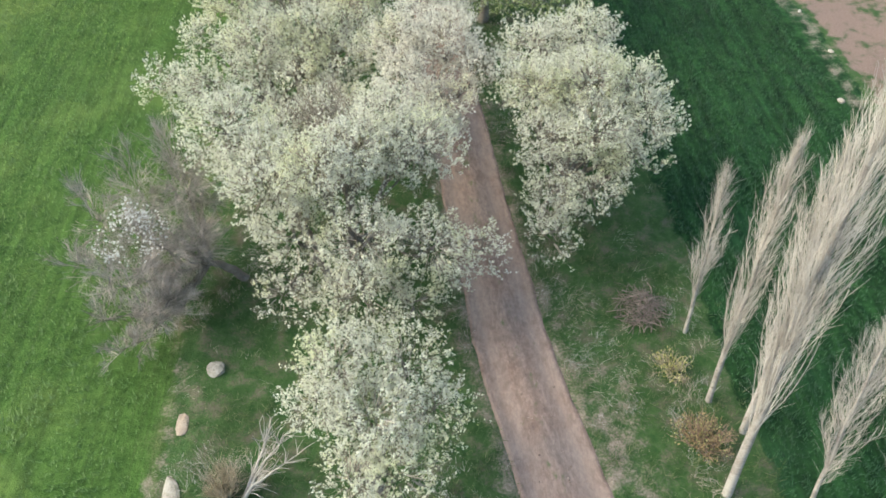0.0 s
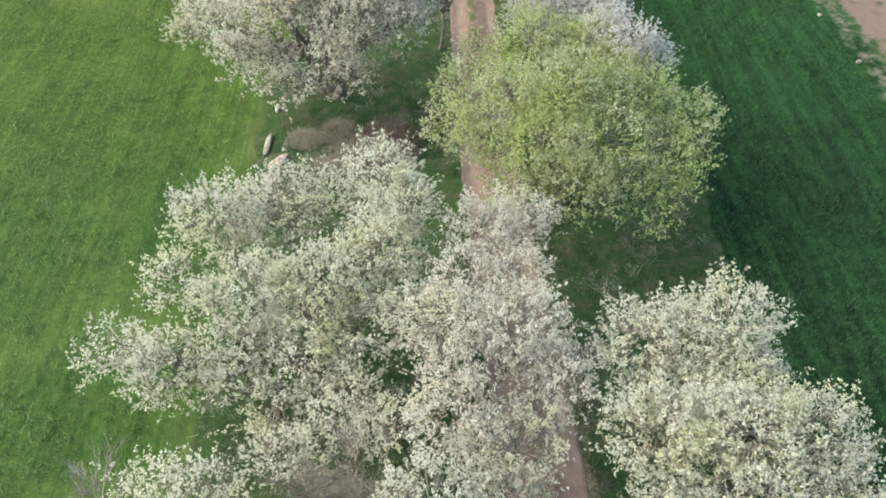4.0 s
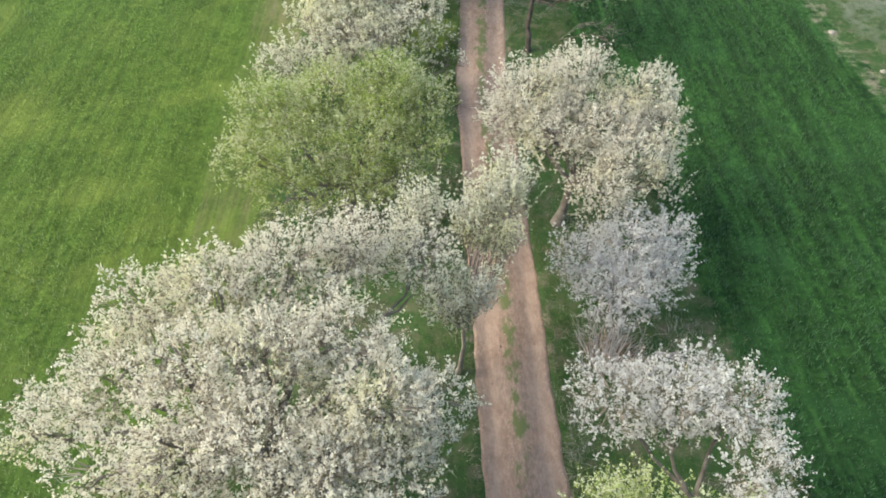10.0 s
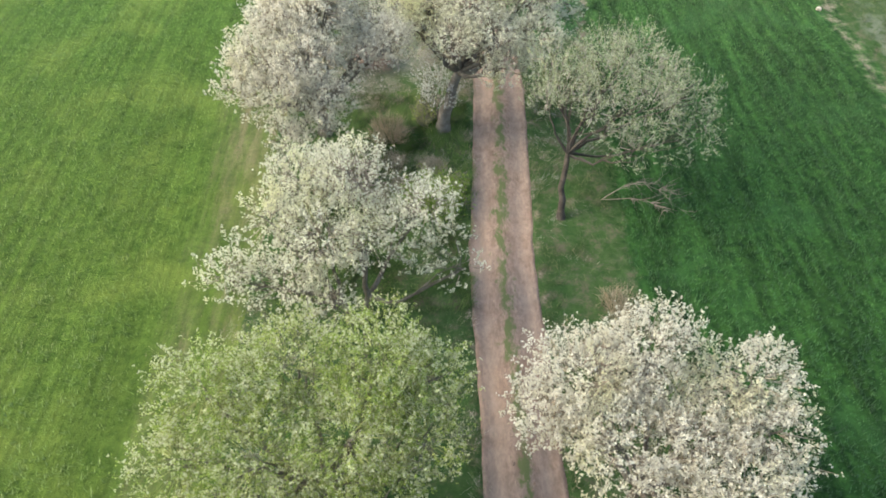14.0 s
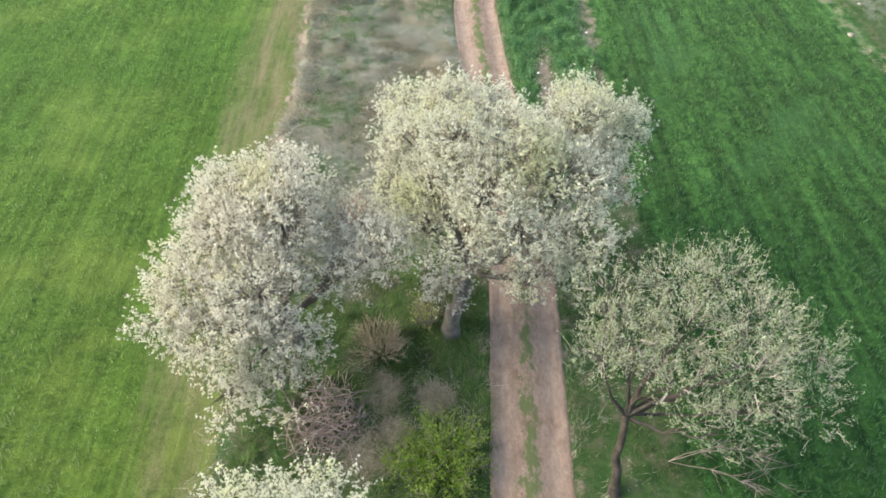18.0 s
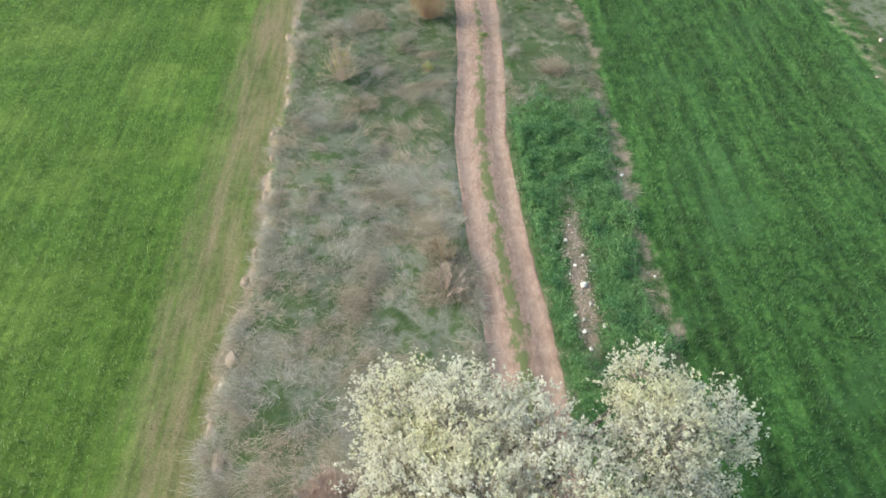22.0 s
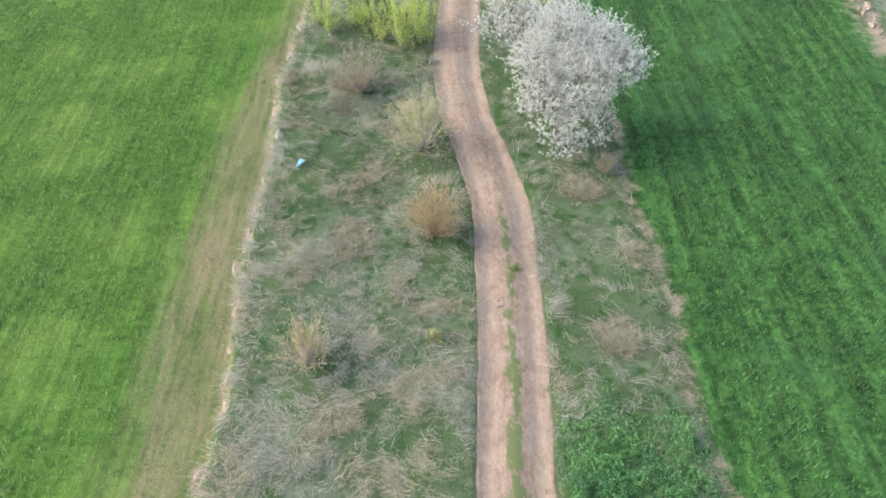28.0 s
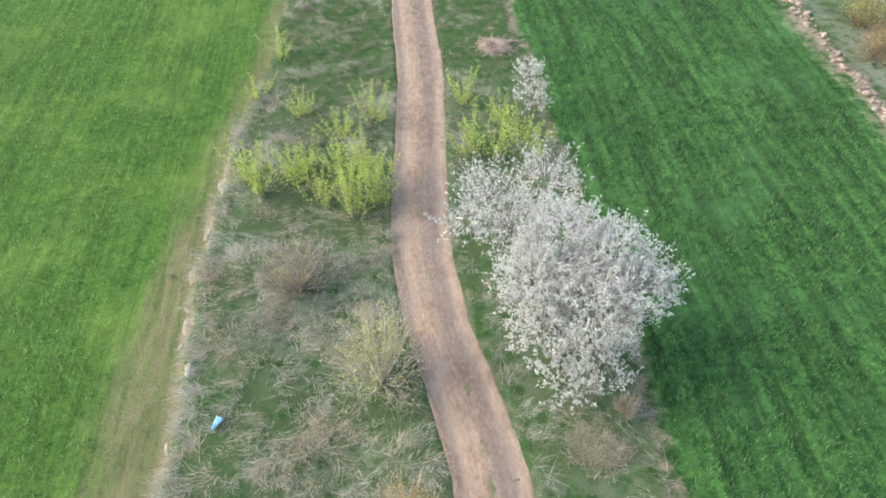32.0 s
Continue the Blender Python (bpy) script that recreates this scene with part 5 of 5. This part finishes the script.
shrub("leafing_bush", "orange-brown leafing bush beside the track", (-0.3, 80.2), 1.0, 2.3, ORANGESTEM, OCHRE, 85, 110, 2200, flare=0.85, size=0.026)
shrub("leafing_bush", "small ochre-green bush in the dry grass", (-4.5, 74.4), 0.8, 1.9, PINKSTEM, OLIVE, 86, 60, 1300, flare=0.88, size=0.024)
shrub("leafing_bush", "tiny yellow-green bush near the track", (-0.45, 75.2), 0.3, 0.5, STRAW, LIMELEAF, 87, 40, 220, size=0.025)
shrub("leafing_bush", "grey-green budding shrub leaning over the track", (-0.7, 85.6), 1.45, 2.8, SILVER, OLIVE, 88, 90, 3600, flare=0.88, size=0.027)
shrub("leafing_bush", "pale twiggy shrub with pinkish tips and yellow leaves", (-3.6, 89.9), 1.3, 2.1, PINKTWIG, OLIVE, 89, 120, 900, flare=0.85, size=0.027)
shrub("leafing_bush", "low round yellow-green bush beside the track", (-0.5, 43.5), 1.4, 1.0, TWIG, GRASSY, 90, 160, 7000, flare=0.4, size=0.035)
shrub("leafing_bush", "yellow-flowering bush at a tree's foot", (-0.9, 48.6), 0.5, 1.3, TWIG, LIMELEAF, 91, 60, 400)
shrub("dry_bush", "tall clump of pale dead stalks under the trees", (-2.4, 47.6), 0.9, 1.2, STRAW, None, 92, 160)
shrub("dry_bush", "brown dead bush at the foot of a white tree", (4.6, 35.6), 0.6, 1.5, PINKSTEM, None, 93, 120)
shrub("dry_bush", "greyish dead weeds at the dark field edge", (5.6, 37.8), 0.7, 1.0, STRAW, None, 94, 90)
shrub("dry_bush", "beige dry weeds between track and bush", (6.7, 83.6), 0.35, 0.9, STRAW, None, 95, 80)
shrub("leafing_bush", "little dark green weed tuft growing in the track", (2.55, 78.3), 0.22, 0.25, TWIG, GRASSY, 96, 30, 300, flare=0.3)
shrub("leafing_bush", "low olive bush at the foot of the poplars", (8.3, -8.0), 0.6, 0.6, STRAW, OLIVE, 97, 60, 500)
shrub("leafing_bush", "ochre leafing bush beyond the tumbled stones", (25.4, 103.0), 1.6, 1.8, DRYSTEM, OCHRE, 98, 160, 1800)
shrub("leafing_bush", "lime-green leafing bush beyond the tumbled stones", (26.2, 106.5), 1.3, 2.0, DRYSTEM, LIMELEAF, 99, 130, 1700)
tree("blossom_shrub", "cream-white blossoming shrub on the far field margin", (24.2, 57.5), [(24.2, 57.5, 1.6, 1.0), (24.9, 58.5, 1.8, 1.0), (23.7, 58.6, 1.3, 0.8)], CREAM, 40, 0.8, trunk=0.07, category="shrub")
tree("blossom_shrub", "pale flowering shrub on the stony margin", (24.6, 72.0), [(24.6, 72.0, 1.4, 1.0), (25.2, 73.2, 1.4, 0.9)], CREAM, 41, 0.7, trunk=0.06, category="shrub")
for i, (x, y, h) in enumerate([(-6.0, 96.1, 1.5), (-4.2, 95.9, 1.6), (-2.9, 94.7, 1.4), (-1.0, 95.6, 2.2), (-1.5, 93.6, 2.0), (-0.7, 100.4, 1.5), (-3.9, 101.0, 1.2), (-5.3, 106.5, 1.0), (3.5, 97.3, 1.5),
                              (5.8, 97.6, 1.6), (3.7, 101.4, 1.3), (-5.4, 95.2, 1.7), (-3.6, 96.6, 1.3), (-0.6, 94.4, 1.9), (-2.0, 96.4, 1.5), (4.6, 97.0, 1.6), (6.4, 96.4, 1.3), (-2.2, 99.2, 1.1),
                              (-1.9, 94.9, 1.8), (5.2, 99.4, 1.1), (-6.2, 103.0, 0.9)]):
    h *= 1.3
    sapling("upright sapling with bright lime-green young leaves", (x, y), h, 400 + i, 15 if h > 1.4 else 11, int(560 * h), spread=0.75)
tree("blossom_shrub", "small upright white blossoming shrub among saplings", (6.6, 99.8), [(6.6, 99.8, 1.4, 0.75), (6.5, 100.3, 2.1, 0.6), (6.9, 99.5, 0.9, 0.6)], WHITE, 42, 1.2, trunk=0.05, category="shrub")
brush_pile("pinkish-brown heap of dead stalks at the field corner", (5.9, 106.3), 0.85, 0.3, PINKSTEM, 68, 220)


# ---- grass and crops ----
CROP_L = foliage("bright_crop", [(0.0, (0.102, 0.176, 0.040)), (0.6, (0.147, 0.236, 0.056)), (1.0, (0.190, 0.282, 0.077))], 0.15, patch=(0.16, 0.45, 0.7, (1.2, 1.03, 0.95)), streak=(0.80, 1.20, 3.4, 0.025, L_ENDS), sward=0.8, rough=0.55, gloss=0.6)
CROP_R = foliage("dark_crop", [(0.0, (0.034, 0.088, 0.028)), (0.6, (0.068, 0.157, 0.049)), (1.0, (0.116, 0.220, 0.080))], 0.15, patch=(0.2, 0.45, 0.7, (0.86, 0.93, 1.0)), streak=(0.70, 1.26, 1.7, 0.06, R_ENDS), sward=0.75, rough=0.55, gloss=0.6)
SWARD = foliage("rough_grass", [(0.0, (0.036, 0.072, 0.021)), (0.5, (0.078, 0.126, 0.038)), (0.8, (0.125, 0.155, 0.06)), (1.0, (0.22, 0.20, 0.12))], 0.15, sward=0.75)
DRY = foliage("dry_grass", [(0.0, (0.20, 0.185, 0.155)), (0.3, (0.39, 0.36, 0.315)), (0.58, (0.60, 0.56, 0.50)), (0.68, (0.47, 0.395, 0.335)), (0.73, (0.15, 0.20, 0.095)), (1.0, (0.21, 0.26, 0.13))], 0.15, sward=0.6,
              patch=(0.45, 0.42, 0.62, (1.06, 0.96, 0.88)))
SHADY = foliage("shade_grown_grass", [(0.0, (0.045, 0.095, 0.022)), (0.6, (0.095, 0.165, 0.040)), (1.0, (0.17, 0.245, 0.07))], 0.2, sward=0.5)
LUSH = foliage("lush_weeds", [(0.0, (0.05, 0.14, 0.045)), (0.6, (0.125, 0.265, 0.09)), (1.0, (0.24, 0.38, 0.155))], 0.15, patch=(1.1, 0.45, 0.65, (0.7, 0.8, 0.9)), sward=0.4)


def stand(name, label, category, n, xr, yr, keep, mat, length, width, lean, seed, per=2, droop=0.5, pitch=0.0, heading=None, spread=0.03, face=None, lie=0.0):
    """Scattered or drilled tufts over a stretch of ground, kept where keep(x, y) says so; ONE body of stuff."""
    rng = np.random.default_rng(seed)
    x, y = rng.uniform(*xr, n), rng.uniform(*yr, n)
    if pitch:
        x = np.round((x + 0.03 * y) / pitch) * pitch - 0.03 * y + rng.normal(0, pitch * 0.22, n) + wob(y, 0.12, 0.5, 3)
    ok = rng.random(n) < keep(x, y)
    x, y = np.repeat(x[ok], per), np.repeat(y[ok], per)
    x, y = x + rng.normal(0, spread, len(x)), y + rng.normal(0, spread, len(y))
    roots = np.stack([x, y, ground_z(x, y) - 0.01], 1)
    if heading is not None:
        heading = lie + heading * 2 * math.pi * (field_noise(x, y, 1.7, 2) - 0.5)
    if face is not None:
        heading = face + rng.normal(0, 0.35, len(x))
    tall = length * (0.65 + 0.7 * step(field_noise(x, y * 0.6, 0.55, 2), 0.3, 0.7))
    v, f = blades(roots, tall, width, lean, rng, droop, heading)
    me = mesh_np(name, v, f, mat)
    return tagged(new(name, me), label, category, kind="stuff")


def off_track(x, y, gap=0.0):
    return (np.abs(x - track_x(y)) > track_w(y) + gap).astype(float)


Y0, Y1 = -24, 118
stand("crop_bright", "bright yellow-green young cereal crop", "crop", 205000, (-32, -6), (Y0, Y1),
      lambda x, y: (1 - step(-x, 24, 32)) * (1 - step(y, 110, 118)) * (1 - step(x, left_x(y) - 2.0, left_x(y) + 0.6)) * (0.45 + 0.55 * field_noise(x, y, 2.5)), CROP_L, 0.17, 0.016, 0.6, 500, 2, 0.35, 0.15)
stand("crop_dark", "dark green young cereal crop in drilled rows", "crop", 200000, (5, 22), (Y0, Y1),
      lambda x, y: (1 - step(y, 110, 118)) * step(x, right_x(y) - 0.2, right_x(y) + 0.5) * (1 - step(x, far_x(y) - 0.3, far_x(y) + 0.3)) * (0.45 + 0.55 * step(field_noise(x, y * 0.35, 0.6), 0.3, 0.7)),
      CROP_R, 0.18, 0.018, 0.5, 501, 2, 0.3, 0.30)
stand("fallow_grass", "thin low grass on the brownish fallow edge", "grass", 40000, (-11, -4), (Y0, Y1),
      lambda x, y: step(x, left_x(y) - 0.6, left_x(y) + 0.3) * (1 - step(x, bank_line(y), bank_line(y) + 0.3)) * 0.9 * step(field_noise(x, y, 1.4), 0.3, 0.7), SWARD, 0.10, 0.010, 0.8, 502, 3)
stand("shade_grass", "rough green grass growing under the trees", "grass", 46000, (-8, 11), (Y0, 54),
      lambda x, y: off_track(x, y, 0.05) * step(x, bank_line(y) - 0.5, bank_line(y)) * (1 - step(x, right_x(y) - 0.2, right_x(y) + 0.6)) * (0.15 + 0.85 * step(field_noise(x, y, 1.5), 0.35, 0.62)), SWARD, 0.20, 0.011, 0.8, 503, 5, 0.4, spread=0.06)
stand("tall_shade_grass", "tall fresh green grass between the tree trunks", "grass", 9000, (-6.5, 1), (38, 51),
      lambda x, y: off_track(x, y, 0.0) * step(x, bank_line(y) + 0.3, bank_line(y) + 1.2) * (0.2 + 0.8 * step(field_noise(x, y, 1.1), 0.34, 0.6)), SHADY, 0.32, 0.010, 0.7, 513, 7, 0.4, 0.0, 2.0, 0.08)
stand("litter_grass", "thin bleached dead grass lying under the trees", "dry grass", 22000, (-8, 10), (Y0, 54),
      lambda x, y: off_track(x, y, 0.1) * step(x, bank_line(y) - 0.8, bank_line(y)) * (1 - step(x, right_x(y) - 0.9, right_x(y))) * step(field_noise(x + 20, y, 1.3), 0.46, 0.66), DRY, 0.24, 0.006, 1.2, 512, 9, 0.85, 0.0, 2.0, 0.12)
stand("dry_grass", "matted grey-beige dry grass lying over in tussocks", "dry grass", 52000, (-8, 9), (50, Y1),
      lambda x, y: off_track(x, y, 0.0) * step(x, bank_line(y) - 0.35, bank_line(y) + 0.1) * (1 - step(x, right_x(y) - 0.9, right_x(y) - 0.2)) * np.where(x < track_x(y), 1.0, 0.4 * step(y, 68, 74) + 0.08)
      * (0.2 + 0.8 * step(field_noise(x, y, 1.5), 0.38 + 0.12 * step(y, 66, 80), 0.58 + 0.10 * step(y, 66, 80))) * (0.3 + 0.7 * step(field_noise(x + 50, y, 0.5, 2), 0.38, 0.62)) * (1 - 0.6 * step(y, 98, 106)), DRY, 0.34, 0.0062, 1.2, 504, 28, 0.8, 0.0, 1.1, 0.12, lie=-1.75)
stand("bank_grass", "long pale dry grass combed over the bank's edge", "dry grass", 17000, (-8, -4), (50, 104),
      lambda x, y: np.exp(-((x - bank_line(y) - 0.32) / 0.34) ** 2) * (0.25 + 0.75 * step(field_noise(x, y, 0.9), 0.35, 0.6)) * (1 - 0.8 * step(y, 63, 70)), DRY, 0.44, 0.0075, 1.1, 510, 18, 0.75, spread=0.08, face=math.pi * 1.15)
stand("strip_grass", "short green grass between the dry tussocks", "grass", 30000, (-7.5, 9), (50, Y1),
      lambda x, y: off_track(x, y, 0.0) * step(x, bank_line(y), bank_line(y) + 0.2) * (1 - step(x, right_x(y) - 0.7, right_x(y))) * (0.12 + 0.88 * step(field_noise(x, y, 1.5), 0.62, 0.40)), SWARD, 0.14, 0.010, 0.8, 505, 4, 0.4, spread=0.06)
stand("rut_grass", "thin green grass on the ridge between the ruts", "grass", 22000, (0, 5), (12, Y1),
      lambda x, y: np.exp(-((x - track_x(y)) / 0.2) ** 2) * ridge_strength(y) * step(field_noise(x, y, 0.8), 0.40, 0.62), SWARD, 0.10, 0.009, 0.9, 507, 5)
stand("verge_grass", "low green grass along both track edges", "grass", 38000, (-1, 8), (Y0, Y1),
      lambda x, y: np.exp(-((np.abs(x - track_x(y)) - track_w(y) - 0.18) / 0.22) ** 2) * (0.3 + 0.7 * field_noise(x, y, 0.9)), SWARD, 0.14, 0.010, 0.9, 508, 4, spread=0.06)
stand("margin_weeds", "patchy dry weeds and grass on the far margin", "grass", 20000, (18, 34), (30, Y1),
      lambda x, y: step(x, far_x(y) + 1.2, far_x(y) + 2.4) * step(y, 32, 44) * (0.2 + 0.6 * field_noise(x, y, 1.6)), SWARD, 0.25, 0.012, 1.0, 509, 6, spread=0.1)


def stony_gap(x, y):
    """The bare, stony streak in the middle of the weeds."""
    return np.exp(-((x - 4.75 - 0.03 * (y - 62)) / 0.52) ** 2 - ((y - 61.8) / 4.4) ** 4)


def leafy_cover(name, label, category, n, xr, yr, keep, mat, size, height, seed):
    """Low broad-leaved plants as a body of small leaves at several heights."""
    rng = np.random.default_rng(seed)
    x, y = rng.uniform(*xr, n), rng.uniform(*yr, n)
    ok = rng.random(n) < keep(x, y)
    x, y = x[ok], y[ok]
    top = height * (0.15 + 1.1 * step(field_noise(x, y, 0.55, 2), 0.32, 0.68))
    pts = np.stack([x, y, ground_z(x, y) + top * rng.uniform(0.25, 1.0, len(x))], 1)
    v, f = cards(pts, size, rng, 0.6)
    me = mesh_np(name, v, f, mat)
    return tagged(new(name, me), label, category, kind="stuff")


leafy_cover("lush_weeds", "dense bluish-green leafy weeds beside the track", "weeds", 190000, (3, 8), (54, 75),
            lambda x, y: off_track(x, y, 0.25) * (1 - step(x, 6.3 + 0.5 * np.sin(y), 7.3 + 0.5 * np.sin(y))) * step(y + 0.8 * np.sin(2 * x), 54.5, 57) * (1 - step(y + 0.9 * np.sin(2.4 * x), 69.5, 73))
            * (1 - stony_gap(x, y)) ** 3 * (0.5 + 0.5 * step(field_noise(x, y, 1.1), 0.35, 0.6)), LUSH, 0.036, 0.42, 506)
stand("lush_grass", "soft bright green grass among leafy weeds", "grass", 16000, (3, 8), (54, 75),
      lambda x, y: off_track(x, y, 0.1) * (1 - step(x, 6.2, 7.3)) * step(y, 54.5, 57) * (1 - step(y, 69.5, 73)) * (1 - stony_gap(x, y)) ** 3, LUSH, 0.26, 0.011, 0.8, 511, 6, 0.4, spread=0.07)


def rubble():
    """Small broken stones strewn on bare earth."""
    rng = np.random.default_rng(77)
    pcs = []
    for i in range(520):
        x, y = rng.normal(4.75, 0.36), rng.normal(61.8, 2.4)
        s = rng.uniform(0.015, 0.05)
        base = np.array([[1, 0, 0], [0, 1, 0], [-1, 0, 0], [0, -1, 0], [0, 0, 0.9], [0, 0, -0.6]]) * s * rng.uniform(0.6, 1.3, (6, 1))
        f = np.array([[0, 1, 4], [1, 2, 4], [2, 3, 4], [3, 0, 4], [1, 0, 5], [2, 1, 5], [3, 2, 5], [0, 3, 5]])
        pcs.append((base + np.array([x, y, float(ground_z(x, y)) + s * 0.3]), f))
    v, f = merge(pcs)
    tagged(new("rubble", mesh_np("rubble", v, f, LIME)), "small pale broken stones strewn on bare earth", "rubble", kind="stuff")


def clods():
    """Dry earth clods and pebbles along the track's ridge and edges."""
    rng = np.random.default_rng(78)
    pcs = []
    for i in range(2600):
        y = rng.uniform(-14, 112)
        side = rng.choice([-0.98, -0.2, 0.2, 0.98, rng.uniform(-0.9, 0.9)])
        x = float(track_x(y)) + side * float(track_w(y)) + rng.normal(0, 0.07)
        s = rng.uniform(0.012, 0.042) * (1.1 if abs(side) < 0.3 else 1.0)
        base = np.array([[1, 0, 0], [0, 1.2, 0], [-1, 0, 0], [0, -1.2, 0], [0, 0, 0.8], [0, 0, -0.6]]) * s * rng.uniform(0.6, 1.3, (6, 1))
        f = np.array([[0, 1, 4], [1, 2, 4], [2, 3, 4], [3, 0, 4], [1, 0, 5], [2, 1, 5], [3, 2, 5], [0, 3, 5]])
        z = 0.10 * (float(field_noise(x, y, 9.0)) - 0.5) + (0.03 if abs(side) < 0.3 else -0.03)
        pcs.append((base + np.array([x, y, z]), f))
    v, f = merge(pcs)
    tagged(new("clods", mesh_np("clods", v, f, CLOD)), "dark dry earth clods along the ruts", "soil clods", kind="stuff")


CLOD = rough_mat("earth_clod", (0.22, 0.155, 0.12), (0.38, 0.28, 0.225), 2.0, 0.4, 0.02)
rubble()
clods()
